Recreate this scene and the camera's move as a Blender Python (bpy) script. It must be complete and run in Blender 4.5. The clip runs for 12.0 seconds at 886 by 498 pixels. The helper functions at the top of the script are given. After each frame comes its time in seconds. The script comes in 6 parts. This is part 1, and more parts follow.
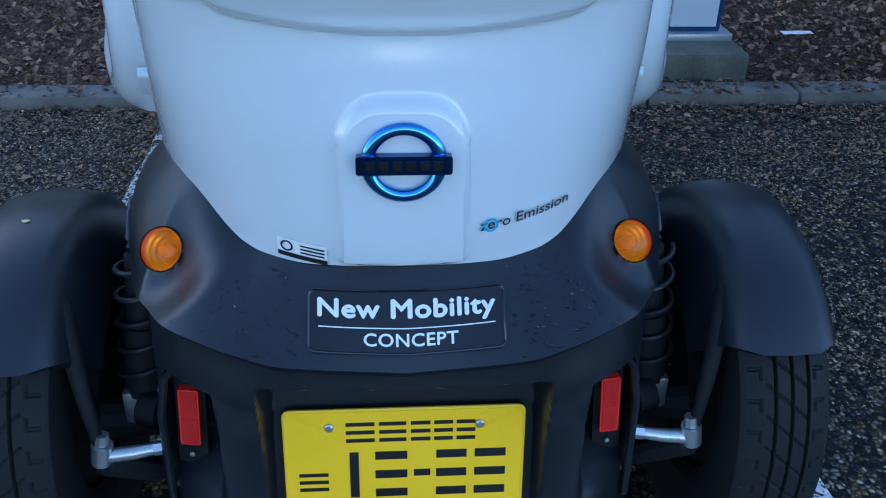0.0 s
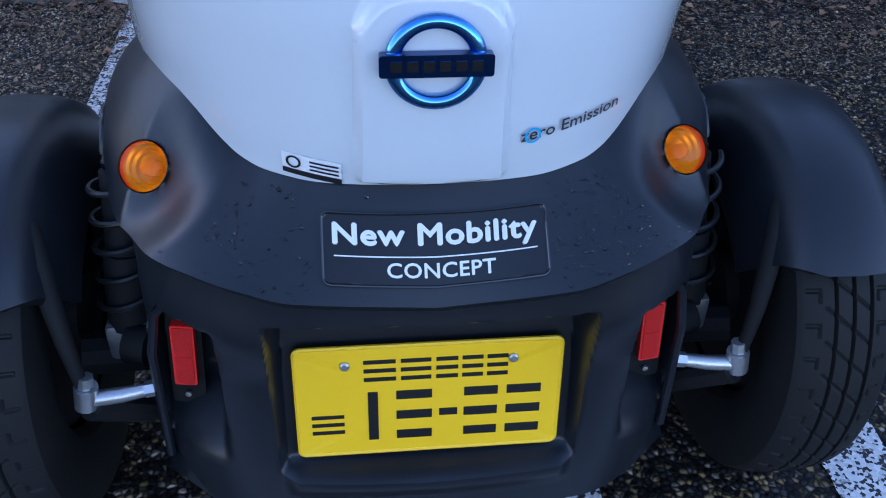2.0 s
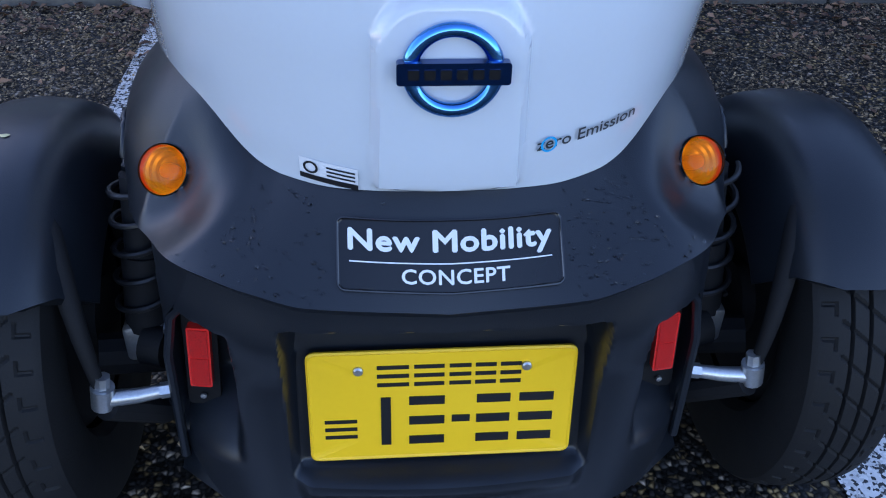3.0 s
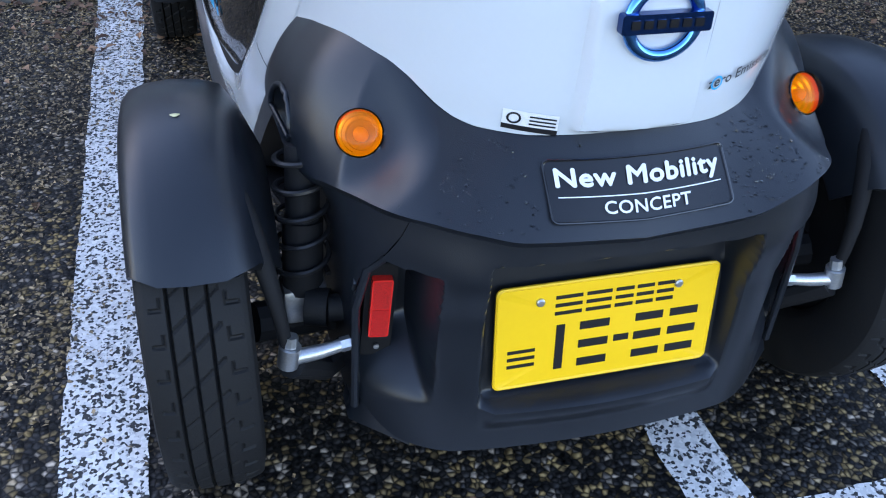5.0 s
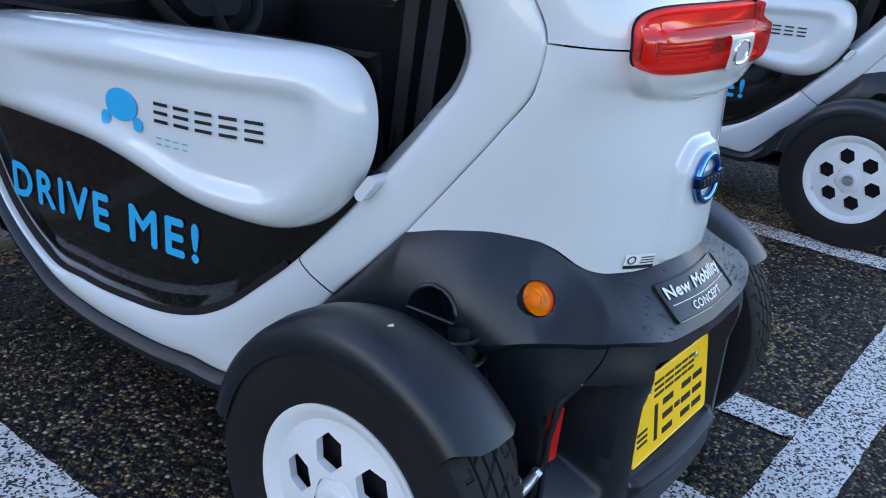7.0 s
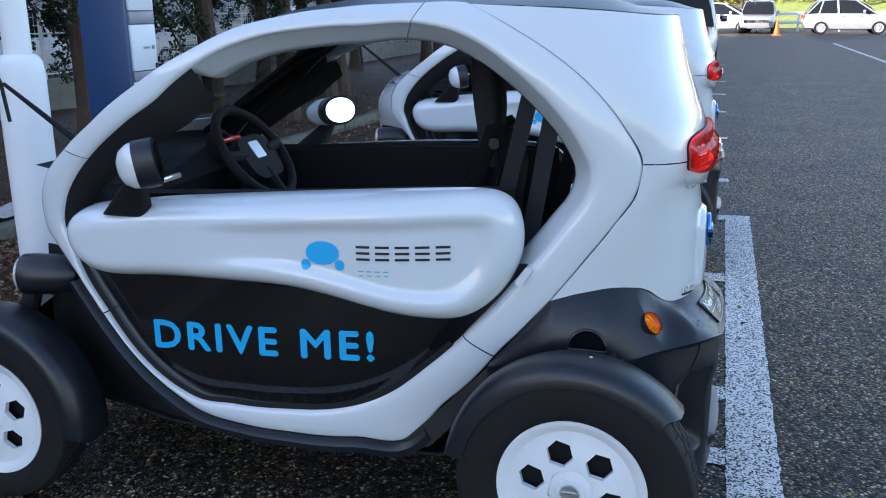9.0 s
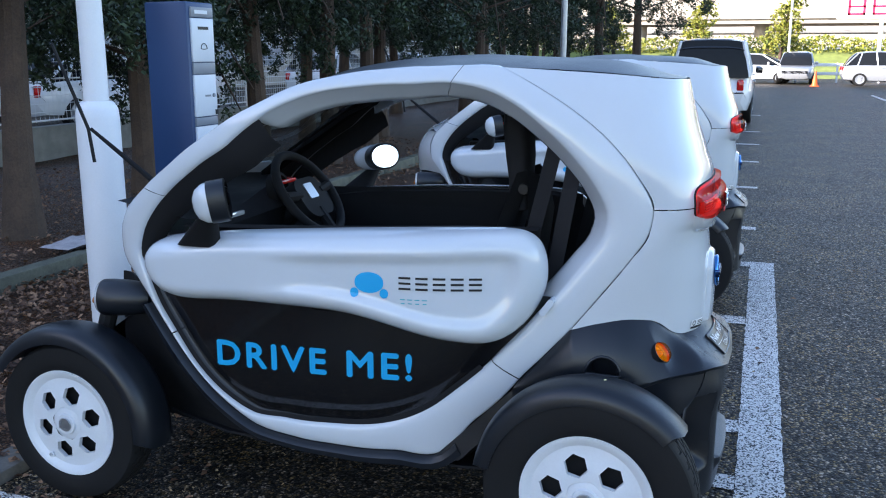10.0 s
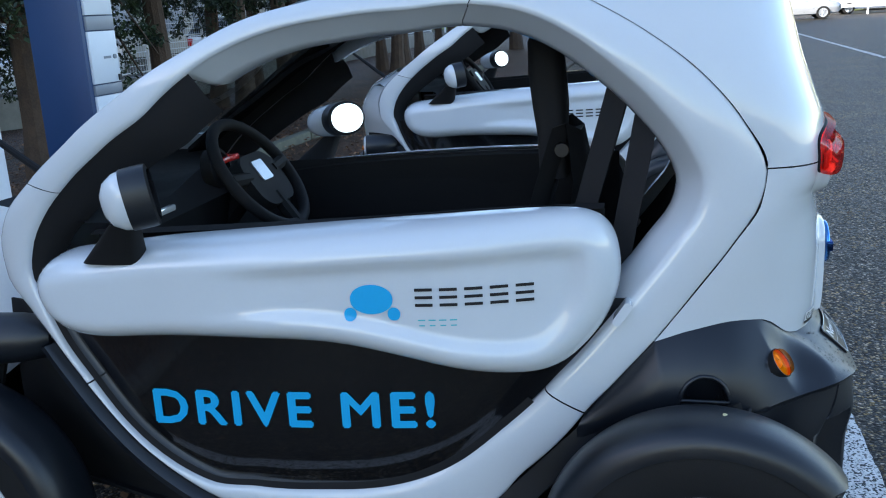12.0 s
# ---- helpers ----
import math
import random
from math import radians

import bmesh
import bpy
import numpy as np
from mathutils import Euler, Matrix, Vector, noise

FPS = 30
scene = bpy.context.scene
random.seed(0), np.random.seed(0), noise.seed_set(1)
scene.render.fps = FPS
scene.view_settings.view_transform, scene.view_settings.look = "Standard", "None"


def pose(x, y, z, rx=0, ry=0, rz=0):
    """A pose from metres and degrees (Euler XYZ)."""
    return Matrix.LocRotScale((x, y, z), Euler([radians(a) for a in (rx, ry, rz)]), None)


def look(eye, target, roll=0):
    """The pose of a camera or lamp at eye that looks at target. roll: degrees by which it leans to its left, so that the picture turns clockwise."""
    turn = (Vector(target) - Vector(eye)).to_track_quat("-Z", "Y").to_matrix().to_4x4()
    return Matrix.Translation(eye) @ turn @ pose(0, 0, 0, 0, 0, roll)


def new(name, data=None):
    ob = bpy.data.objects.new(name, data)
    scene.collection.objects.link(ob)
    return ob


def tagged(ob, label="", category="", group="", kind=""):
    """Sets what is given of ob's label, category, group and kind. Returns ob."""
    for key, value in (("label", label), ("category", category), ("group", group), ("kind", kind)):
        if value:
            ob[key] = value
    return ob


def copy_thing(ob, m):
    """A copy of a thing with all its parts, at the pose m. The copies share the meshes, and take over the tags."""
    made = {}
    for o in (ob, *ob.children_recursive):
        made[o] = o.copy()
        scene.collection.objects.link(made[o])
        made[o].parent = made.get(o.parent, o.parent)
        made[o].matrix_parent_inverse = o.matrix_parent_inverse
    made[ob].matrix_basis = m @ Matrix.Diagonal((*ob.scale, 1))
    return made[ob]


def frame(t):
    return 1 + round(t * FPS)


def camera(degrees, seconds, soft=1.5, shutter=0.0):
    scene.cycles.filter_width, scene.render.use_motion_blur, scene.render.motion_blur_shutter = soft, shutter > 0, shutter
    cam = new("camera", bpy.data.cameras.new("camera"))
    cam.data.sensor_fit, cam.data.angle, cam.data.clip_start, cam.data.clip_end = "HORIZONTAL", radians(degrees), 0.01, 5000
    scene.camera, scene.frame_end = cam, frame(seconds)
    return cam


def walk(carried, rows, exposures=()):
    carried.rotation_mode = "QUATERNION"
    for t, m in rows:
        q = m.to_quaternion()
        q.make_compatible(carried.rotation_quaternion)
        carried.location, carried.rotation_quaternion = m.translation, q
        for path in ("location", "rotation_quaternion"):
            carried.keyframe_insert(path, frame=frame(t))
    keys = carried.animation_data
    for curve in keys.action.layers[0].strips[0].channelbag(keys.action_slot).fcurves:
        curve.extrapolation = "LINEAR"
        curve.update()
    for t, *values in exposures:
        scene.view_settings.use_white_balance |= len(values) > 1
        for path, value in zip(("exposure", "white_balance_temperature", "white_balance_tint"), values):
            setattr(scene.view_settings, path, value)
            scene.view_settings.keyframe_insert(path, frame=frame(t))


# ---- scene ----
cam = camera(52.6, 12.0, 1.1)
PATH = [
    (0, (-0.029, -1.191, 1.219), (0.112, 0.536, 0.22), 1.3),
    (0.5, (-0.071, -1.082, 1.176), (0.096, 0.563, 0.051), 0.9),
    (1, (-0.08, -1.043, 1.157), (0.152, 0.551, -0.028), 2.0),
    (1.5, (-0.088, -1.041, 1.157), (0.148, 0.548, -0.034), 2.2),
    (2, (-0.085, -1.045, 1.158), (0.116, 0.551, -0.031), 1.9),
    (2.5, (-0.081, -1.048, 1.162), (0.08, 0.557, -0.02), 1.7),
    (2.7, (-0.081, -1.048, 1.161), (0.07, 0.561, -0.019), 1.6),
    (4.3, (-0.247, -1.11, 1.163), (0.066, 0.477, -0.012), 3.9),
    (4.5, (-0.332, -1.136, 1.182), (0.007, 0.419, -0.029), 1.8),
    (5, (-0.494, -1.102, 1.169), (-0.015, 0.432, -0.022), 3.5),
    (5.5, (-0.679, -1.064, 1.171), (-0.06, 0.464, 0.039), 3.3),
    (6, (-0.925, -1.095, 1.194), (0.195, 0.243, 0.216), 6.3),
    (6.5, (-1.182, -0.971, 1.202), (0.142, 0.294, 0.398), 6.4),
    (7, (-1.465, -0.811, 1.21), (0.03, 0.302, 0.484), 4.9),
    (7.2, (-1.589, -0.786, 1.252), (-0.021, 0.241, 0.552), 4.2),
    (8.8, (-2.403, -0.269, 1.375), (-0.563, 0.289, 0.827), -0.4),
    (9, (-2.491, -0.271, 1.395), (-0.644, 0.293, 0.874), -0.6),
    (9.5, (-2.663, -0.341, 1.439), (-0.823, 0.33, 1.034), 1.1),
    (10, (-2.764, -0.36, 1.439), (-0.92, 0.284, 1.013), 0.1),
    (10.5, (-2.844, -0.302, 1.424), (-0.98, 0.273, 0.984), -0.0),
    (11, (-2.787, -0.217, 1.409), (-0.928, 0.354, 0.941), -0.1),
    (11.5, (-2.468, -0.089, 1.397), (-0.588, 0.424, 0.951), -1.8),
    (12, (-2.116, 0.092, 1.354), (-0.243, 0.561, 0.835), -2.9),
]
EXPOSURES = [(0.0, 1.74, 5330, 13), (1.0, 1.82, 5500, 20), (2.5, 1.88, 5780, 27), (4.5, 2.28, 6300, 23), (5.0, 2.50, 6560, 22), (5.5, 2.38, 6950, 21), (6.0, 2.34, 6800, 20), (6.5, 2.12, 6700, 19), (7.0, 1.98, 6700, 19), (9.0, 1.88, 6450, 17), (10.5, 1.85, 6350, 18), (12.0, 1.84, 6420, 13)]
walk(cam, [(t, look(eye, target, roll)) for t, eye, target, roll in PATH], EXPOSURES)

# ---- light ----
world = bpy.data.worlds.new("sky_world")
world.use_nodes = True
scene.world = world
wn = world.node_tree.nodes
sky = wn.new("ShaderNodeTexSky")
sky.sky_type, sky.sun_disc = "NISHITA", False
SUN_EL, SUN_AZ = 18.0, -40.0          # height of the sun, and its bearing from +y towards +x
sky.sun_elevation, sky.sun_rotation = radians(SUN_EL), radians(SUN_AZ)
sky.air_density, sky.dust_density, sky.ozone_density = 1.0, 0.6, 1.5
world.node_tree.links.new(sky.outputs[0], wn["Background"].inputs[0])
wn["Background"].inputs[1].default_value = 0.15
sun_data = bpy.data.lights.new("sun", "SUN")
sun_data.energy, sun_data.angle, sun_data.color = 5.0, radians(0.6), (1.0, 0.93, 0.82)
sun = new("sun", sun_data)
az, el = radians(SUN_AZ), radians(SUN_EL)
sun.matrix_world = look((40 * math.sin(az), 40 * math.cos(az), 40 * math.tan(el)), (0, 0, 0))


# ---- materials ----
def nodes_of(name):
    m = bpy.data.materials.new(name)
    m.use_nodes = True
    t = m.node_tree
    return m, t.nodes, t.links, t.nodes["Principled BSDF"]


def noise_node(n, l, coord, scale, detail=3.0, rough=0.55):
    k = n.new("ShaderNodeTexNoise")
    k.inputs["Scale"].default_value, k.inputs["Detail"].default_value, k.inputs["Roughness"].default_value = scale, detail, rough
    l.new(coord, k.inputs["Vector"])
    return k.outputs["Fac"]


def ramp_node(n, l, fac, stops):
    r = n.new("ShaderNodeValToRGB")
    e = r.color_ramp.elements
    while len(e) < len(stops):
        e.new(0.5)
    for k, (p, c) in zip(e, stops):
        k.position, k.color = p, (*c, 1) if len(c) == 3 else c
    l.new(fac, r.inputs[0])
    return r.outputs[0]


def mix_node(n, l, fac, a, b, mode="MIX"):
    m = n.new("ShaderNodeMix")
    m.data_type, m.blend_type = "RGBA", mode
    for sock, v in ((m.inputs[0], fac), (m.inputs[6], a), (m.inputs[7], b)):
        if isinstance(v, bpy.types.NodeSocket):
            l.new(v, sock)
        elif isinstance(v, (int, float)):
            sock.default_value = v
        else:
            sock.default_value = (*v, 1)
    return m.outputs[2]


def bump_node(n, l, b, height, strength, distance):
    k = n.new("ShaderNodeBump")
    k.inputs["Strength"].default_value, k.inputs["Distance"].default_value = strength, distance
    l.new(height, k.inputs["Height"])
    l.new(k.outputs[0], b.inputs["Normal"])


def mat(name, col, rough=0.5, metal=0.0, var=0.12, scale=8.0, fine=150.0, bump=0.0, coat=0.0, spec=0.5, rvar=0.1, trans=0.0, ior=1.45, glow=0.0):
    m, n, l, b = nodes_of(name)
    co = n.new("ShaderNodeTexCoord").outputs["Object"]
    big, small = noise_node(n, l, co, scale), noise_node(n, l, co, fine, 2.0)
    lo, hi = [c * (1 - var) for c in col], [min(1, c * (1 + var)) for c in col]
    c1 = ramp_node(n, l, big, ((0.3, lo), (0.7, hi)))
    c2 = mix_node(n, l, 0.35 if var > 0 else 0.0, c1, ramp_node(n, l, small, ((0.3, lo), (0.7, hi))))
    l.new(c2, b.inputs["Base Color"])
    r = ramp_node(n, l, big, ((0.3, [max(0.0, rough - rvar * rough)] * 3), (0.7, [min(1.0, rough + rvar * rough)] * 3)))
    l.new(r, b.inputs["Roughness"])
    b.inputs["Metallic"].default_value, b.inputs["Coat Weight"].default_value = metal, coat
    b.inputs["Coat Roughness"].default_value = 0.04
    b.inputs["Specular IOR Level"].default_value, b.inputs["IOR"].default_value = spec, ior
    b.inputs["Transmission Weight"].default_value = trans
    if glow:
        b.inputs["Emission Color"].default_value, b.inputs["Emission Strength"].default_value = (*col, 1), glow
    if bump:
        bump_node(n, l, b, small, 0.6, bump)
    return m


WHITE = mat("white_pearl_paint", (0.62, 0.655, 0.685), 0.22, var=0.015, coat=0.9, rvar=0.05)
PLASTIC = mat("grained_black_plastic", (0.0085, 0.0108, 0.0150), 0.34, var=0.15, fine=700, bump=0.0003, spec=0.6)
DARKPLASTIC = mat("dull_black_plastic", (0.009, 0.009, 0.010), 0.75, var=0.2, fine=500, bump=0.0002, spec=0.3)
GLOSSBLACK = mat("gloss_black_paint", (0.006, 0.006, 0.007), 0.12, var=0.2, coat=0.8)
RUBBER = mat("tyre_rubber", (0.008, 0.008, 0.0085), 0.7, var=0.25, fine=300, bump=0.0006, spec=0.35)
RIMWHITE = mat("white_wheel_cover_plastic", (0.70, 0.72, 0.74), 0.4, var=0.05)
STEEL = mat("bare_aluminium", (0.55, 0.56, 0.57), 0.38, 0.9, var=0.2, fine=300, bump=0.0003)
CHROMEBLUE = mat("blue_chrome", (0.10, 0.32, 0.72), 0.12, 1.0, var=0.1)
CHROME = mat("mirror_silver", (0.9, 0.91, 0.92), 0.02, 1.0, var=0.0)
YELLOW = mat("yellow_plate_enamel", (1.0, 0.58, 0.008), 0.40, var=0.03)
INK = mat("black_ink", (0.01, 0.01, 0.012), 0.45)
LETTERWHITE = mat("white_lettering", (0.78, 0.79, 0.8), 0.4, var=0.03)
SKYBLUE = mat("bright_blue_film", (0.007, 0.39, 0.74), 0.35, var=0.03)
TEAL = mat("teal_print", (0.05, 0.45, 0.50), 0.4, var=0.03)
AMBER = mat("amber_plastic", (0.75, 0.20, 0.006), 0.1, var=0.1, trans=0.35, coat=0.5)
BULB = mat("silvered_lamp_bowl", (0.93, 0.92, 0.90), 0.22, 0.6, var=0.05, scale=60)
ORANGEBULB = mat("frosted_orange_bulb", (1.0, 0.72, 0.25), 0.35, var=0.1)
REDLENS = mat("red_lens", (0.75, 0.008, 0.006), 0.1, var=0.1, trans=0.35, coat=0.6)
REDREFLECTOR = mat("red_reflector", (0.86, 0.028, 0.02), 0.22, var=0.15, fine=900, bump=0.0006, coat=0.5)
REDFIELD = mat("prismatic_red", (0.62, 0.012, 0.010), 0.3, var=0.45, scale=700, fine=1500, bump=0.001, coat=0.3)
CLEARLENS = mat("clear_lens", (0.85, 0.86, 0.88), 0.12, 0.5, var=0.08)
FABRIC = mat("black_seat_fabric", (0.016, 0.016, 0.018), 0.9, var=0.3, fine=600, bump=0.0008)
GREYFRAME = mat("grey_painted_frame", (0.42, 0.44, 0.46), 0.45, var=0.05)


def glass_mat(name, tint, rough=0.0):
    m, n, l, b = nodes_of(name)
    b.inputs["Base Color"].default_value, b.inputs["Roughness"].default_value = (*tint, 1), rough
    b.inputs["Transmission Weight"].default_value, b.inputs["IOR"].default_value = 1.0, 1.45
    return m


def lens_mat(name, tint, gloss=0.09):
    """Thin tinted lens plastic: light passes straight through it and takes its colour."""
    m, n, l, b = nodes_of(name)
    clear, shine, mixed = n.new("ShaderNodeBsdfTransparent"), n.new("ShaderNodeBsdfGlossy"), n.new("ShaderNodeMixShader")
    clear.inputs[0].default_value = (*tint, 1)
    shine.inputs["Roughness"].default_value = 0.05
    mixed.inputs[0].default_value = gloss
    l.new(clear.outputs[0], mixed.inputs[1]), l.new(shine.outputs[0], mixed.inputs[2])
    out = [k for k in n if k.type == "OUTPUT_MATERIAL"][0]
    l.new(mixed.outputs[0], out.inputs[0])
    n.remove(b)
    return m


GLASS = glass_mat("tinted_glass", (0.62, 0.68, 0.68))
AMBERLENS = lens_mat("clear_amber_lens", (1.0, 0.49, 0.004), 0.02)
LAMPRED = lens_mat("clear_red_lens", (0.99, 0.16, 0.12), 0.10)
LAMPBACK = mat("red_lamp_reflector", (1.0, 0.34, 0.22), 0.25, 0.25, var=0.2, scale=30)


# ---- mesh helpers ----
def part(name, bm, material, parent, label="", sharp=35):
    bmesh.ops.recalc_face_normals(bm, faces=bm.faces[:])
    me = bpy.data.meshes.new(name)
    for fc in bm.faces:
        fc.smooth = True
    bm.to_mesh(me)
    bm.free()
    me.set_sharp_from_angle(angle=radians(sharp))
    me.materials.append(material)
    ob = new(name, me)
    ob.parent = parent
    if label:
        ob["label"] = label
    return ob


def thing(name, label, category, at=None, group="", kind=""):
    ob = new(name)
    ob.empty_display_size = 0.2
    if at is not None:
        ob.matrix_basis = at
    return tagged(ob, label, category, group, kind)


def curve(xs, ys):
    """A smooth curve through its control points, with no overshoot."""
    xs, ys = np.asarray(xs, float), np.asarray(ys, float)
    h, d = np.diff(xs), np.diff(ys) / np.diff(xs)
    m = np.zeros(len(xs))
    m[0], m[-1] = d[0], d[-1]
    for i in range(1, len(xs) - 1):
        m[i] = 0 if d[i - 1] * d[i] <= 0 else 2 * d[i - 1] * d[i] / (d[i - 1] + d[i])

    def at(x):
        x = min(max(x, xs[0]), xs[-1])
        i = min(int(np.searchsorted(xs, x, "right")) - 1, len(xs) - 2)
        t = (x - xs[i]) / h[i]
        return float((1 + 2 * t) * (1 - t) ** 2 * ys[i] + t * (1 - t) ** 2 * h[i] * m[i] + t * t * (3 - 2 * t) * ys[i + 1] + t * t * (t - 1) * h[i] * m[i + 1])
    return at


def polar(points, centre):
    """Radius of a closed star-shaped outline by angle."""
    rows = sorted((math.atan2(z - centre[1], y - centre[0]), math.hypot(y - centre[0], z - centre[1])) for y, z in points)
    wrapped = [(a - 2 * math.pi, r) for a, r in rows[-3:]] + rows + [(a + 2 * math.pi, r) for a, r in rows[:3]]
    f = curve(*zip(*wrapped))
    return lambda a: f((a + math.pi) % (2 * math.pi) - math.pi)


def sstep(a, b, x):
    t = min(max((x - a) / (b - a), 0.0), 1.0)
    return t * t * (3 - 2 * t)


def sheet(bm, rows, close_u=False, close_v=False):
    vs = [[bm.verts.new(p) for p in row] for row in rows]
    nr, nc = len(vs), len(vs[0])
    for i in range(nr if close_v else nr - 1):
        for j in range(nc if close_u else nc - 1):
            q = (vs[i][j], vs[i][(j + 1) % nc], vs[(i + 1) % nr][(j + 1) % nc], vs[(i + 1) % nr][j])
            bm.faces.new(q)
    return vs


def thicken(bm, depth):
    bmesh.ops.recalc_face_normals(bm, faces=bm.faces[:])
    bmesh.ops.solidify(bm, geom=bm.faces[:], thickness=depth)


def box(bm, lo, hi, bevel=0.0, turn=None):
    c, s = [(a + b) / 2 for a, b in zip(lo, hi)], [b - a for a, b in zip(lo, hi)]
    made = bmesh.ops.create_cube(bm, size=1.0)["verts"]
    bmesh.ops.scale(bm, vec=s, verts=made)
    if bevel:
        es = list({e for v in made for e in v.link_edges})
        made = list({v for fc in bmesh.ops.bevel(bm, geom=es, offset=bevel, segments=2, affect="EDGES", profile=0.5)["faces"] for v in fc.verts} | {v for v in made if v.is_valid})
    if turn is not None:
        bmesh.ops.transform(bm, matrix=turn.to_4x4(), verts=made)
    bmesh.ops.translate(bm, vec=c, verts=made)
    return bm


def tube(bm, pts, radius, seg=8, cap=True):
    pts = [Vector(p) for p in pts]
    rows = []
    up = Vector((0.13, 0.21, 0.97)).normalized()
    for i, p in enumerate(pts):
        d = (pts[min(i + 1, len(pts) - 1)] - pts[max(i - 1, 0)]).normalized()
        a = d.cross(up)
        if a.length < 1e-3:
            a = d.cross(Vector((1, 0, 0)))
        a.normalize()
        b = d.cross(a).normalized()
        up = a.cross(d).normalized()
        r = radius(i / max(1, len(pts) - 1)) if callable(radius) else radius
        rows.append([p + (a * math.cos(k) + b * math.sin(k)) * r for k in (2 * math.pi * j / seg for j in range(seg))])
    vs = sheet(bm, rows, close_u=True)
    if cap:
        bm.faces.new(vs[0]), bm.faces.new(vs[-1][::-1])
    return bm


def lathe(bm, profile, m, seg=32, cap=False):
    """profile: (radius, height) pairs about the local z axis, then placed by m."""
    rows = [[m @ Vector((r * math.cos(a), r * math.sin(a), h)) for a in (2 * math.pi * j / seg for j in range(seg))] for r, h in profile]
    vs = sheet(bm, rows, close_u=True)
    if cap:
        bm.faces.new(vs[0][::-1]), bm.faces.new(vs[-1])
    return bm


def prism(bm, poly, place, depth, bevel=0.0):
    """poly in 2D; place(u, v, w) gives the point at w = 0 (front) and w = depth (back)."""
    a, b = [bm.verts.new(place(u, v, 0)) for u, v in poly], [bm.verts.new(place(u, v, depth)) for u, v in poly]
    n = len(poly)
    bm.faces.new(a), bm.faces.new(b[::-1])
    for i in range(n):
        bm.faces.new((a[i], b[i], b[(i + 1) % n], a[(i + 1) % n]))
    return bm


def round_rect(w, h, r, n=5):
    out = []
    for cx, cy, a0 in ((w / 2 - r, h / 2 - r, 0), (-w / 2 + r, h / 2 - r, 90), (-w / 2 + r, -h / 2 + r, 180), (w / 2 - r, -h / 2 + r, 270)):
        out += [(cx + r * math.cos(radians(a0 + 90 * k / n)), cy + r * math.sin(radians(a0 + 90 * k / n))) for k in range(n + 1)]
    return out


def facing(m):
    """Which points of the local x-y plane lie where; w goes back, away from the viewer."""
    return lambda u, v, w: m @ Vector((u, v, -w))


def words(body, width, place, spacing=1.0, cuts=1, bold=0.0):
    """Lettering in the built-in font, fitted to a width, its lower left corner at place(0, 0)."""
    cu = bpy.data.curves.new("lettering", "FONT")
    cu.body, cu.space_character, cu.offset = body, spacing, bold
    cu.resolution_u = 3
    tmp = bpy.data.objects.new("lettering", cu)
    scene.collection.objects.link(tmp)
    me = bpy.data.meshes.new_from_object(tmp.evaluated_get(bpy.context.evaluated_depsgraph_get()))
    bpy.data.objects.remove(tmp)
    bm = bmesh.new()
    bm.from_mesh(me)
    bpy.data.meshes.remove(me), bpy.data.curves.remove(cu)
    lo, hi = min(v.co.x for v in bm.verts), max(v.co.x for v in bm.verts)
    k = width / (hi - lo)
    if cuts:
        bmesh.ops.triangulate(bm, faces=bm.faces[:])
        bmesh.ops.subdivide_edges(bm, edges=bm.edges[:], cuts=cuts, use_grid_fill=True)
    for v in bm.verts:
        v.co = place((v.co.x - lo) * k, v.co.y * k)
    return bm


def letters(parent, body, width, place, spacing, heavy, material, label):
    """Lettering as one part a character, made heavier by slightly shifted copies."""
    bm = words(body, width, place, spacing, 1)
    todo, groups = set(bm.faces), []
    while todo:
        stack, seen = [todo.pop()], []
        while stack:
            fc = stack.pop()
            seen.append(fc)
            for v in fc.verts:
                for g in v.link_faces:
                    if g in todo:
                        todo.discard(g)
                        stack.append(g)
        groups.append([[tuple(v.co) for v in fc.verts] for fc in seen])
    bm.free()
    side_way, up_way = (place(width, 0) - place(0, 0)).normalized(), (place(width / 2, 0.01) - place(width / 2, 0)).normalized()
    for faces in groups:
        bm = bmesh.new()
        for du, dv in ((0, 0), (-heavy, 0), (heavy, 0), (0, heavy), (0, -heavy)) if heavy else ((0, 0),):
            shift = side_way * du + up_way * dv
            for fc in faces:
                bm.faces.new([bm.verts.new(Vector(p) + shift) for p in fc])
        bmesh.ops.remove_doubles(bm, verts=bm.verts[:], dist=1e-6)
        part("letter", bm, material, parent, label)


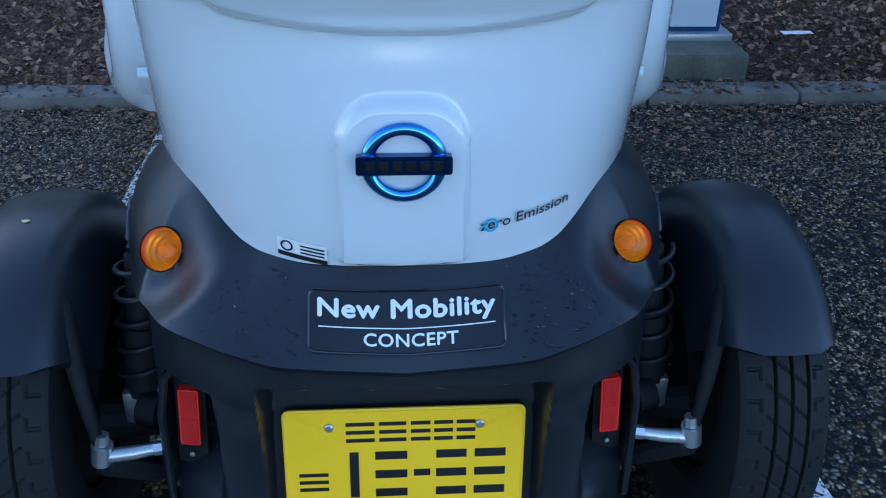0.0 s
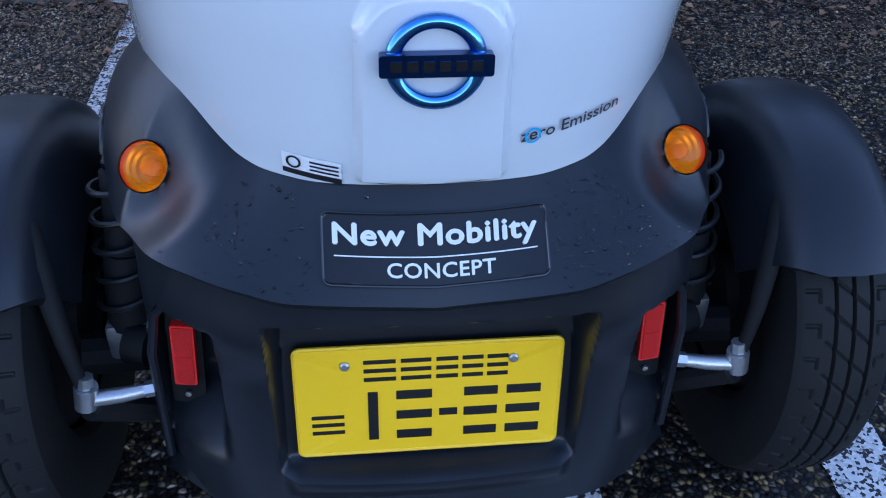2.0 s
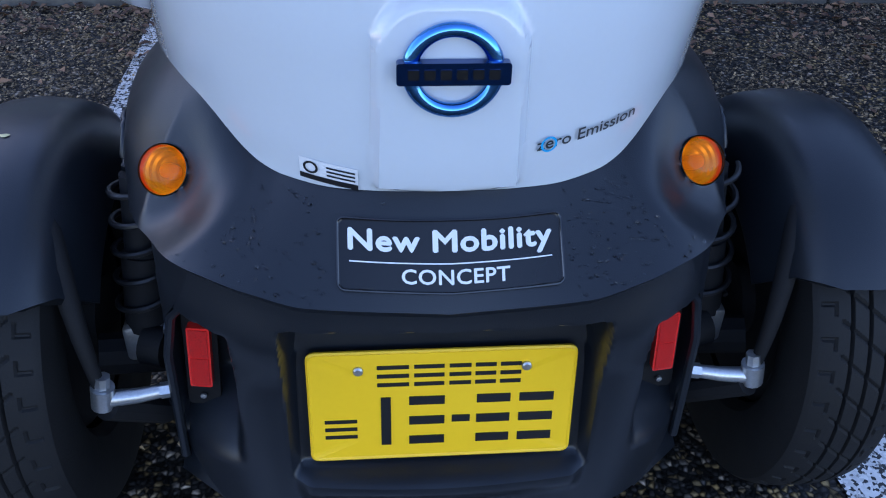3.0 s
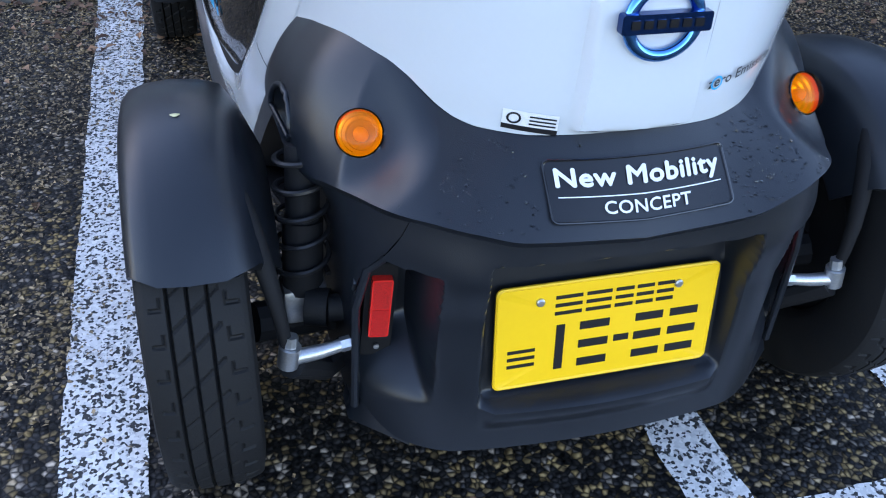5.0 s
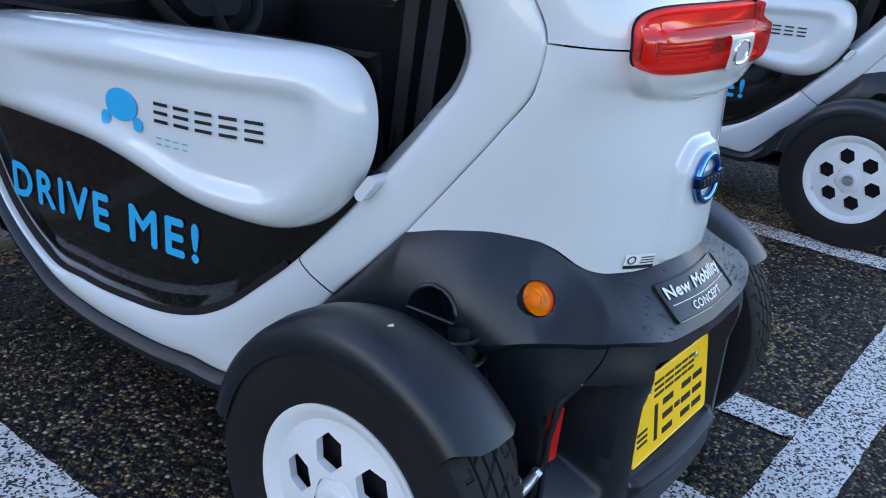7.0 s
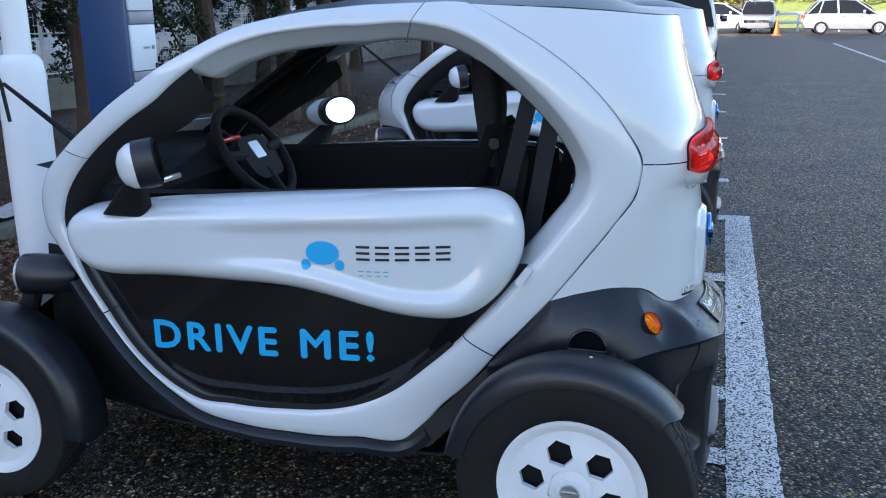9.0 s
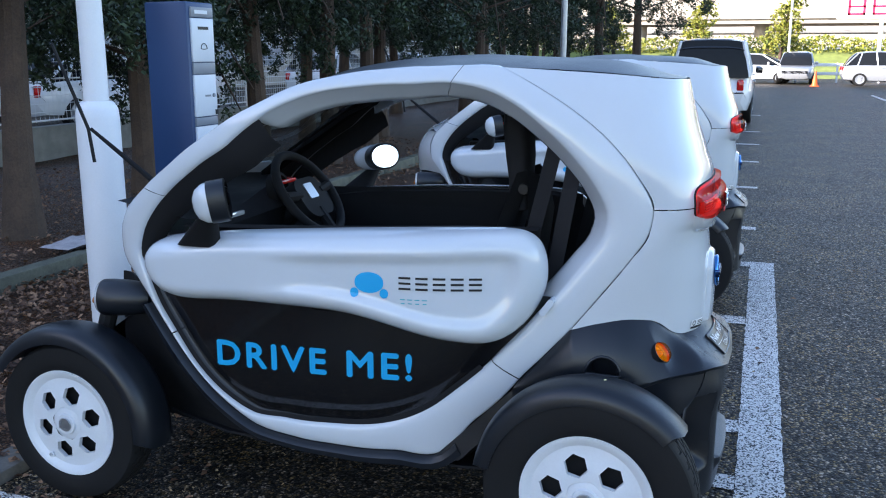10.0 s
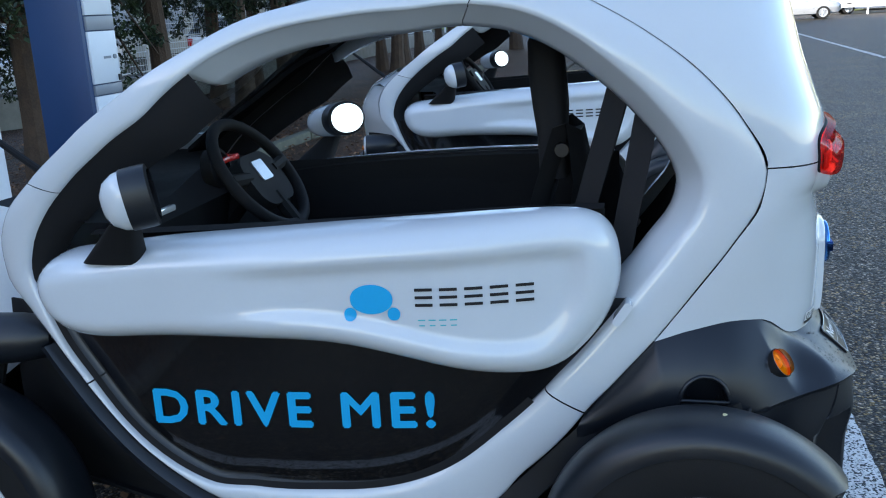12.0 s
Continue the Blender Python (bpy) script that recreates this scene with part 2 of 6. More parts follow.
# ---- ground ----
def ground_mat(name, base, stone, leaf, litter):
    m, n, l, b = nodes_of(name)
    co = n.new("ShaderNodeTexCoord").outputs["Object"]
    v = n.new("ShaderNodeTexVoronoi")
    v.inputs["Scale"].default_value, v.inputs["Randomness"].default_value = 88.0, 1.0
    l.new(co, v.inputs["Vector"])
    edge = n.new("ShaderNodeTexVoronoi")
    edge.feature = "DISTANCE_TO_EDGE"
    edge.inputs["Scale"].default_value = 88.0
    l.new(co, edge.inputs["Vector"])
    sep = n.new("ShaderNodeSeparateColor")
    l.new(v.outputs["Color"], sep.inputs[0])
    c = ramp_node(n, l, sep.outputs[0], ((0.0, [x * 0.35 for x in base]), (0.55, base), (0.84, [x * 2.6 for x in base]), (0.97, stone)))
    patch = noise_node(n, l, co, 1.3, 5.0, 0.65)
    speck = ramp_node(n, l, sep.outputs[1], ((1 - litter - 0.05, (0, 0, 0)), (1 - litter, (1, 1, 1))))
    near = ramp_node(n, l, patch, ((0.42, (0.12, 0.12, 0.12)), (0.62, (1, 1, 1))))
    fac = mix_node(n, l, 1.0, speck, near, "MULTIPLY")
    c = mix_node(n, l, fac, c, leaf)
    lump = ramp_node(n, l, noise_node(n, l, co, 26.0, 3.0, 0.6), ((0.3, (0.62, 0.62, 0.62)), (0.7, (1.3, 1.3, 1.3))))
    c = mix_node(n, l, 1.0, c, lump, "MULTIPLY")
    # shade between the stones, put into the colour: dark towards each stone's edge
    gap_shade = ramp_node(n, l, edge.outputs["Distance"], ((0.0, (0.05, 0.05, 0.05)), (0.10, (0.3, 0.3, 0.3)), (0.32, (1, 1, 1))))
    c = mix_node(n, l, 1.0, c, gap_shade, "MULTIPLY")
    l.new(c, b.inputs["Base Color"])
    rr = ramp_node(n, l, sep.outputs[2], ((0.0, (0.35,) * 3), (1.0, (0.85,) * 3)))
    l.new(rr, b.inputs["Roughness"])
    dome = ramp_node(n, l, v.outputs["Distance"], ((0.0, (1, 1, 1)), (0.65, (0, 0, 0))))
    h = mix_node(n, l, 0.3, dome, v.outputs["Color"])
    b.inputs["Specular IOR Level"].default_value = 0.2
    bump_node(n, l, b, h, 0.9, 0.005)
    return m


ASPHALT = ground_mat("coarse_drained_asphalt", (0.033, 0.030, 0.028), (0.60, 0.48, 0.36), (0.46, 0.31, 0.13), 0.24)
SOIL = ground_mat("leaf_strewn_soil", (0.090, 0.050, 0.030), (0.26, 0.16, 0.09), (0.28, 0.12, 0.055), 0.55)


def line_mat():
    m, n, l, b = nodes_of("worn_white_road_paint")
    co = n.new("ShaderNodeTexCoord").outputs["Object"]
    v = n.new("ShaderNodeTexVoronoi")
    v.inputs["Scale"].default_value = 170.0
    l.new(co, v.inputs["Vector"])
    sep = n.new("ShaderNodeSeparateColor")
    l.new(v.outputs["Color"], sep.inputs[0])
    wear = noise_node(n, l, co, 60.0, 5.0, 0.75)
    add = mix_node(n, l, 0.40, sep.outputs[0], wear)
    f = ramp_node(n, l, add, ((0.36, (0, 0, 0)), (0.42, (1, 1, 1))))
    white = ramp_node(n, l, sep.outputs[1], ((0.0, (0.62, 0.59, 0.56)), (1.0, (0.86, 0.82, 0.78))))
    l.new(mix_node(n, l, f, (0.03, 0.03, 0.03), white), b.inputs["Base Color"])
    b.inputs["Roughness"].default_value = 0.7
    bump_node(n, l, b, mix_node(n, l, 0.5, f, v.outputs["Color"]), 0.9, 0.005)
    return m


ROADPAINT = line_mat()
bm = bmesh.new()
sheet(bm, [[(-400, -400, 0), (700, -400, 0)], [(-400, 400, 0), (700, 400, 0)]])
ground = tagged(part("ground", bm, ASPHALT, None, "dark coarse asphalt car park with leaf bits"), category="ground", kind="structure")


def stripe(x0, x1, y0, y1, label="worn white painted parking line on the asphalt"):
    bm = bmesh.new()
    nx, ny = max(2, int((x1 - x0) / 0.03)), max(2, int((y1 - y0) / 0.03))
    rag = lambda p: 0.008 * noise.noise((p[0] * 23, p[1] * 23, 1.7))
    rows = []
    for i in range(ny + 1):
        y = y0 + (y1 - y0) * i / ny
        rows.append([(x0 + (x1 - x0) * j / nx + (rag((x0, y)) if j == 0 else rag((x1, y)) if j == nx else 0), y + (rag((x0 + j, y0)) if i in (0, ny) else 0), 0.004) for j in range(nx + 1)])
    sheet(bm, rows)
    return tagged(part("road_line", bm, ROADPAINT, None, label), category="road line", group="parking lines", kind="structure")


stripe(-0.785, -0.645, -0.36, 2.09)
stripe(0.18, 0.29, -0.369, 0.35)
stripe(0.675, 0.80, -0.369, 1.95)
stripe(2.19, 2.34, -0.369, 1.95)
stripe(3.63, 3.77, -0.369, 1.95)
stripe(-0.785, 3.79, -0.532, -0.372)
for x in (5.1, 7.6, 10.15, 12.7, 15.25, 20.2):
    stripe(x - 0.07, x + 0.07, -0.40, 1.95)
stripe(17.0, 33.0, -4.18, -4.06)

# ---- the small electric car: y runs from the rear axle to the nose, x = 0 is its middle ----
half_width = curve((-0.25, -0.107, 0.1, 0.3, 0.6, 0.9, 1.2, 1.4, 1.6, 1.8, 1.95), (0.2, 0.31, 0.353, 0.392, 0.44, 0.465, 0.472, 0.46, 0.42, 0.34, 0.2))
tumblehome = curve((0, 0.3, 0.5, 1.1, 1.23, 1.33, 1.4, 1.46), (0.95, 0.97, 1.0, 1.0, 0.965, 0.89, 0.8, 0.7))


def hull(y, z):
    return half_width(y) * tumblehome(z)


MID = (0.75, 0.85)
ring_out = polar(((0.48, 0.265), (0.617, 0.263), (0.782, 0.26), (0.932, 0.268), (1.088, 0.303), (1.183, 0.368), (1.278, 0.464), (1.36, 0.564), (1.434, 0.665), (1.488, 0.733),
                  (1.545, 0.81), (1.55, 0.876), (1.525, 0.943), (1.432, 1.032), (1.312, 1.122), (1.152, 1.231), (0.996, 1.315), (0.845, 1.368), (0.694, 1.393), (0.545, 1.404),
                  (0.447, 1.407), (0.318, 1.402), (0.233, 1.359), (0.119, 1.291), (0.022, 1.215), (-0.058, 1.122), (-0.108, 1.025), (-0.099, 0.956), (-0.053, 0.881),
                  (0.021, 0.78), (0.097, 0.68), (0.17, 0.597), (0.243, 0.516), (0.36, 0.39)), MID)
ring_in = polar(((0.778, 0.332), (0.967, 0.329), (1.085, 0.335), (1.18, 0.388), (1.266, 0.471), (1.34, 0.569), (1.405, 0.665), (1.45, 0.773), (1.467, 0.819), (1.45, 0.885),
                 (1.397, 0.963), (1.328, 1.029), (1.229, 1.103), (1.114, 1.179), (1.01, 1.258), (0.904, 1.308), (0.769, 1.338), (0.601, 1.35), (0.444, 1.354), (0.356, 1.336),
                 (0.274, 1.297), (0.192, 1.236), (0.111, 1.159), (0.046, 1.074), (0.017, 1.01), (0.027, 0.945), (0.071, 0.879), (0.139, 0.786), (0.209, 0.699), (0.312, 0.583),
                 (0.421, 0.48), (0.525, 0.4), (0.614, 0.359)), MID)
seam_y = curve((0.66, 0.68, 0.78, 0.881, 0.956, 1.025, 1.122, 1.215, 1.291, 1.359, 1.402), (0.112, 0.097, 0.021, -0.053, -0.099, -0.108, -0.058, 0.022, 0.119, 0.233, 0.318))
back_y = curve((0.55, 0.613, 0.7, 0.8, 0.89, 0.955, 0.985, 1.03, 1.1, 1.157, 1.232, 1.292, 1.352, 1.41), (-0.245, -0.247, -0.254, -0.253, -0.244, -0.236, -0.246, -0.25, -0.242, -0.222, -0.195, -0.178, -0.163, -0.148))
panel_low = curve((0, 0.14, 0.25, 0.34, 0.40, 0.45, 0.50, 0.55, 0.62, 0.75, 0.9, 1), (0.655, 0.650, 0.6455, 0.6460, 0.6515, 0.6625, 0.6775, 0.6915, 0.7030, 0.7085, 0.696, 0.676))


def side_at(a):
    return MID[0], MID[1], math.cos(a), math.sin(a)


def ring_piece(name, a0, a1, s, parent, label=""):
    """A length of the white frame round the door opening, between two angles."""
    bm, rows = bmesh.new(), []
    n = max(8, int(abs(a1 - a0) / 0.03))
    for i in range(n + 1):
        a = a0 + (a1 - a0) * i / n
        cy, cz, ca, sa = side_at(a)
        ro, ri = ring_out(a), ring_in(a)
        aa = (a + math.pi / 2) % (2 * math.pi) - math.pi / 2
        wide = sstep(0.955, 0.985, aa) * sstep(3.75, 3.3, aa)
        deep = 0.045 * wide
        row = []
        for k, off, inset in ((0, -0.05, 0), (0, -0.005, 0), (0.012, -0.001, 0), (0.06, 0.001, 0), (0.3, 0.005, 0), (0.55, 0.007, 0), (0.78, 0.005, 0), (0.9, 0.001, 0), (0.965, -0.005, 0), (1, -0.013, 0), (1, -0.022 - 0.028 * wide, deep * 0.75), (1, -0.028 - 0.057 * wide, deep), (1, -0.03 - 0.09 * wide, deep)):
            r = ro + (ri - ro) * k - inset
            y, z = cy + r * ca, cz + r * sa
            row.append((s * (hull(y, z) + off), y, z))
        rows.append(row)
    sheet(bm, rows)
    return part(name, bm, WHITE, parent, label, 50)


A_ROOF, A_LOW, A_SILL = math.atan2(1.38 - 0.85, 0.446 - 0.75), math.atan2(0.545 - 0.85, 0.277 - 0.75), math.atan2(0.567 - 0.85, 1.355 - 0.75)
A_JOINT = math.atan2(1.03 - 0.85, 1.44 - 0.75)
GAP = 0.003


def rear_curve(z, t, z_side=None):
    """The rear body's plan at one height: t = 0 in the middle of the back, 1 at the side seam."""
    ys, yb = seam_y(z), back_y(z)
    xs = hull(ys, z)
    d = 0.54 * (ys - yb)
    p = ((0, yb), ((0.60 + 0.24 * sstep(0.90, 1.02, z)) * xs - 0.012, yb), (xs - 0.2 * d, ys - d), (xs, ys))
    w = ((1 - t) ** 3, 3 * t * (1 - t) ** 2, 3 * t * t * (1 - t), t ** 3)
    return sum(a * q[0] for a, q in zip(w, p)), sum(a * q[1] for a, q in zip(w, p))


def rear_shell(z0, z1, parent, name, label=""):
    """White rear body between two heights (as fractions of its full height at the middle)."""
    bm, rows = bmesh.new(), []
    nt, nz = 120, 92
    for i in range(nz + 1):
        row = []
        for j in range(-nt, nt + 1):
            t, s = abs(j) / nt, (1 if j >= 0 else -1)
            t = t ** 0.9
            zl = z0(t)
            z = zl + (z1(t) - zl) * i / nz
            x, y = rear_curve(z, t)
            # raised plinth for the badge
            pl = sstep(0.079, 0.071, x) * sstep(0.872, 0.858, z + 0.045 * (x / 0.075) ** 4) * sstep(0.653, 0.664, z)
            ledge = 0.943 + 0.42 * x * x + 2600 * max(0.0, x - 0.17) ** 4
            lip = sstep(ledge - 0.010, ledge + 0.006, z) * sstep(0.262, 0.244, x) * sstep(1.012, 0.998, z) if z1(0) < 1.1 else 0.0
            row.append((s * x, y - 0.014 * pl - 0.022 * lip - 0.002, z))
        rows.append(row)
    rows.insert(0, [(x * 0.96, y + 0.012, z + 0.001) for x, y, z in rows[0]])
    sheet(bm, rows)
    return part(name, bm, WHITE, parent, label, 40)


PLAQUE = mat("smooth_black_plastic", (0.010, 0.011, 0.014), 0.3, var=0.1)
WATER = glass_mat("water", (0.9, 0.92, 0.95))
SPRINGBLACK = mat("black_coated_steel", (0.012, 0.012, 0.013), 0.4, var=0.2)


def wheel(parent, radius, width, sx, x, y, turn=17, name="wheel"):
    """Tyre with grooved tread, and a white cover with six hexagonal holes, facing +x of its own."""
    m = Matrix.Translation((x, y, radius)) @ Matrix.Rotation(radians(90) * sx, 4, "Y") @ Matrix.Rotation(radians(turn), 4, "Z")
    bm = bmesh.new()
    hw, nseg = width / 2, 720
    prof = [(0.165, -hw * 0.62), (0.178, -hw * 0.86), (0.205, -hw * 0.99), (radius - 0.035, -hw), (radius - 0.012, -hw * 0.93)]
    cross = 40
    for k in range(cross + 1):
        u = -1 + 2 * k / cross
        prof.append((radius - 0.008 * abs(u) ** 3, u * hw * 0.86))
    prof += [(radius - 0.012, hw * 0.93), (radius - 0.035, hw), (0.205, hw * 0.99), (0.19, hw * 0.95), (0.178, hw * 0.86), (0.165, hw * 0.62)]
    rows = []
    for pi, (r, h) in enumerate(prof):
        row = []
        for j in range(nseg):
            rr = r
            if 5 <= pi <= 5 + cross:
                k = pi - 5
                if k in (14, 22, 30):
                    rr -= 0.008
                elif 9 < k < 30:
                    if (k - j * sx) % 18 < 2:
                        rr -= 0.0028
                elif 1 < k < 38:
                    if (k < 8 or k > 32) and (j % 18 < 2 or (k in (7, 33) and j % 18 < 7)):
                        rr -= 0.0032
            a = 2 * math.pi * j / nseg
            row.append(m @ Vector((rr * math.cos(a), rr * math.sin(a), h)))
        rows.append(row)
    sheet(bm, rows, close_u=True)
    tyre = part(name, bm, RUBBER, parent, "black rubber tyre with a grooved tread", 25)
    face = hw * 0.86
    # cover: a dished disc cut by six hexagons
    bm = bmesh.new()

    def hex_edge(k, i):
        c, a = 0.096, radians(60 * k)
        b = a + radians(60 * i)
        return c * math.cos(a) + 0.033 * math.cos(b), c * math.sin(a) + 0.033 * math.sin(b)

    def dish(px, py, w=0.0):
        r = math.hypot(px, py)
        return m @ Vector((px, py, face + 0.004 - 0.012 * sstep(0.07, 0.15, r) + 0.012 * sstep(0.15, 0.172, r) - w))
    for k in range(6):
        a = radians(60 * k)
        hexa = [hex_edge(k, i) for i in range(6)]
        # sector from -30 to +30 degrees round each hexagon: joined ring of quads
        outer = []
        for i in range(6):
            # point on the sector's border lying in the direction of this corner
            if i == 0:
                q = (0.150 * math.cos(a), 0.150 * math.sin(a))
            elif i in (1, 5):
                e = a + radians(30 if i == 1 else -30)
                q = (0.150 * math.cos(e), 0.150 * math.sin(e))
            elif i in (2, 4):
                e = a + radians(30 if i == 2 else -30)
                q = (0.056 * math.cos(e), 0.056 * math.sin(e))
            else:
                q = (0.050 * math.cos(a), 0.050 * math.sin(a))
            outer.append(q)
        for i in range(6):
            j = (i + 1) % 6
            n, m_ = 3, 5
            lerp = lambda p, q, f: (p[0] + (q[0] - p[0]) * f, p[1] + (q[1] - p[1]) * f)
            far_r = [math.hypot(*outer[i]), math.hypot(*outer[j])]

            def rim_point(f):
                q = lerp(outer[i], outer[j], f)
                if max(far_r) < 0.1 or min(far_r) > 0.1:
                    r = far_r[0] + (far_r[1] - far_r[0]) * f
                    k_ = r / math.hypot(*q)
                    return q[0] * k_, q[1] * k_
                return q
            for w in range(m_):
                w0, w1 = w / m_, (w + 1) / m_
                h0, h1, o0, o1 = lerp(hexa[i], hexa[j], w0), lerp(hexa[i], hexa[j], w1), rim_point(w0), rim_point(w1)
                for u in range(n):
                    f0, f1 = u / n, (u + 1) / n
                    quad = [lerp(h0, o0, f0), lerp(h1, o1, f0), lerp(h1, o1, f1), lerp(h0, o0, f1)]
                    bm.faces.new([bm.verts.new(dish(*q)) for q in quad])
            bm.faces.new([bm.verts.new(dish(*hexa[i])), bm.verts.new(dish(*hexa[j])), bm.verts.new(dish(*hexa[j], 0.014)), bm.verts.new(dish(*hexa[i], 0.014))])
        for s0, s1 in ((-30 + 6 * q, -24 + 6 * q) for q in range(10)):
            for r0, r1 in ((0.138, 0.1502), (0.150, 0.162), (0.162, 0.172), (0.172, 0.179)):
                pts = [(r * math.cos(a + radians(s)), r * math.sin(a + radians(s))) for r, s in ((r0, s0), (r0, s1), (r1, s1), (r1, s0))]
                bm.faces.new([bm.verts.new(dish(*q, 0.0012 if r0 < 0.14 else 0.0)) for q in pts])
            pts = [(0.179 * math.cos(a + radians(s)), 0.179 * math.sin(a + radians(s))) for s in (s0, s1)]
            bm.faces.new([bm.verts.new(dish(*pts[0])), bm.verts.new(dish(*pts[1])), bm.verts.new(dish(*pts[1], 0.02)), bm.verts.new(dish(*pts[0], 0.02))])
    bmesh.ops.remove_doubles(bm, verts=bm.verts[:], dist=0.0006)
    lathe(bm, ((0.056, 0.0), (0.05, 0.004), (0.036, 0.006), (0.033, 0.012), (0.0, 0.013)), m @ Matrix.Translation((0, 0, face)), 24)
    lathe(bm, ((0.010, 0.0), (0.010, 0.005), (0.006, 0.006), (0.006, -0.006)), m @ pose(0.146 * math.cos(radians(100)), 0.146 * math.sin(radians(100)), face - 0.004), 12)
    cover = part("wheel_cover", bm, RIMWHITE, tyre, "white plastic wheel cover with six hexagonal holes", 30)
    bm = bmesh.new()
    lathe(bm, ((0.0, 0.0), (0.160, 0.0), (0.176, 0.006)), m @ Matrix.Translation((0, 0, face - 0.035)), 32)
    part("wheel_disc", bm, DARKPLASTIC, tyre, "dark steel wheel behind the cover")
    bm = bmesh.new()
    lathe(bm, ((0.0, 0.0), (0.150, 0.0), (0.165, 0.012)), m @ Matrix.Translation((0, 0, -hw * 0.6)), 32)
    lathe(bm, ((0.0, 0.05), (0.06, 0.05), (0.06, 0.0), (0.0, 0.0)), m @ Matrix.Translation((0, 0, -hw * 0.9)), 20)
    part("hub", bm, DARKPLASTIC, tyre)
    bm = bmesh.new()
    lathe(bm, ((0.024, 0.0), (0.022, 0.003), (0.016, 0.003), (0.015, 0.001), (0.0, 0.001)), m @ Matrix.Translation((0, 0, face + 0.014)), 24)
    box(bm, (-0.023, -0.004, 0), (0.023, 0.004, 0.005))
    bm.verts.ensure_lookup_table()
    for v in bm.verts[-8:]:
        v.co = m @ Matrix.Rotation(radians(73 if sx < 0 else 107), 4, "Z") @ (v.co + Vector((0, 0, face + 0.014)))
    part("badge", bm, STEEL, tyre, "small metallic round badge")
    return tyre


def fender(parent, s, y, z, r, a0, a1, x_in, x_out):
    """Cycle-type mudguard: a crowned band bent round the wheel, with a rolled outer edge."""
    bm, rows = bmesh.new(), []
    n = 40
    for i in range(n + 1):
        a = radians(a0 + (a1 - a0) * i / n)
        row = []
        w = x_out - x_in
        for u, dr in ((-0.30, -0.10), (-0.10, -0.035), (0.03, -0.008), (0.2, 0.0), (0.5, 0.004), (0.75, 0.0), (0.90, -0.007), (0.97, -0.018), (1.0, -0.032), (1.0, -0.05), (0.985, -0.05), (0.975, -0.03), (0.9, -0.016), (0.5, -0.006), (0.1, -0.012), (-0.08, -0.044), (-0.29, -0.105)):
            rr = r + dr
            aa = a - radians(4) * sstep(0.88, 1.0, i / n) * min(1.0, abs(2 * u - 0.9)) ** 4 + radians(4) * sstep(0.10, 0.0, i / n) * min(1.0, abs(2 * u - 0.9)) ** 4
            row.append((s * (x_in + w * u), y - rr * math.cos(aa), z + rr * math.sin(aa)))
        rows.append(row)
    vs = sheet(bm, rows, close_u=True)
    bm.faces.new(vs[0]), bm.faces.new(vs[-1][::-1])
    return part("mudguard", bm, PLASTIC, parent, "matt black plastic mudguard over the wheel", 40)


door_ctrl = ((1.404, 0.841), (1.386, 0.873), (1.332, 0.891), (1.248, 0.9), (1.121, 0.918), (0.899, 0.936), (0.727, 0.948), (0.561, 0.957), (0.402, 0.963), (0.246, 0.965),
                  (0.192, 0.95), (0.172, 0.908), (0.163, 0.827), (0.176, 0.769), (0.203, 0.718), (0.257, 0.658), (0.305, 0.631), (0.353, 0.629), (0.466, 0.641), (0.597, 0.675),
                  (0.734, 0.704), (0.909, 0.71), (1.096, 0.711), (1.274, 0.701), (1.326, 0.713), (1.376, 0.744), (1.398, 0.788))


def door_skin(y, z, d):
    """How far the white door panel stands off the hull, d from its edge."""
    k = min(max(d / 0.055, 0.0), 1.0)
    scoop = 0.014 * sstep(0.06, 0.085, d) * sstep(0.98, 0.80, y) * sstep(0.93, 0.87, z)
    return 0.010 + (0.055 + 0.045 * sstep(0.15, 0.5, y)) * math.sqrt(1 - (1 - k) ** 2) - scoop


def closed_curve(ctrl, per):
    out, n = [], len(ctrl)
    for i in range(n):
        p0, p1, p2, p3 = (Vector(ctrl[(i + k) % n]) for k in (-1, 0, 1, 2))
        span = (p2 - p1).length
        m1, m2 = (p2 - p0) * span / max(1e-6, (p1 - p0).length + span), (p3 - p1) * span / max(1e-6, (p3 - p2).length + span)
        for k in range(per):
            t = k / per
            q = p1 * (2 * t ** 3 - 3 * t * t + 1) + m1 * (t ** 3 - 2 * t * t + t) + p2 * (3 * t * t - 2 * t ** 3) + m2 * (t ** 3 - t * t)
            out.append((q.x, q.y))
    return out


def evened(pts, count, rounds):
    """Even spacing along a closed outline, with small kinks smoothed away."""
    a = np.array(pts + pts[:1])
    run = np.concatenate(([0], np.cumsum(np.hypot(*np.diff(a, axis=0).T))))
    at = np.linspace(0, run[-1], count, endpoint=False)
    p = np.stack([np.interp(at, run, a[:, k]) for k in (0, 1)], 1)
    for _ in range(rounds):
        p = p * 0.5 + (np.roll(p, 1, 0) + np.roll(p, -1, 0)) * 0.25
    return [tuple(map(float, q)) for q in p]


outline = evened(closed_curve(door_ctrl, 8), 200, 14)
outline_np = np.array(outline)


def edge_distance(y, z):
    p, a, d = np.array((y, z)), outline_np, np.roll(outline_np, -1, 0) - outline_np
    k = np.clip(((p - a) * d).sum(1) / (d * d).sum(1), 0, 1)
    return float(np.sqrt(((a + d * k[:, None] - p) ** 2).sum(1).min()))


def door_x(y, z, extra=0.0):
    return hull(y, z) + door_skin(y, z, edge_distance(y, z)) + extra


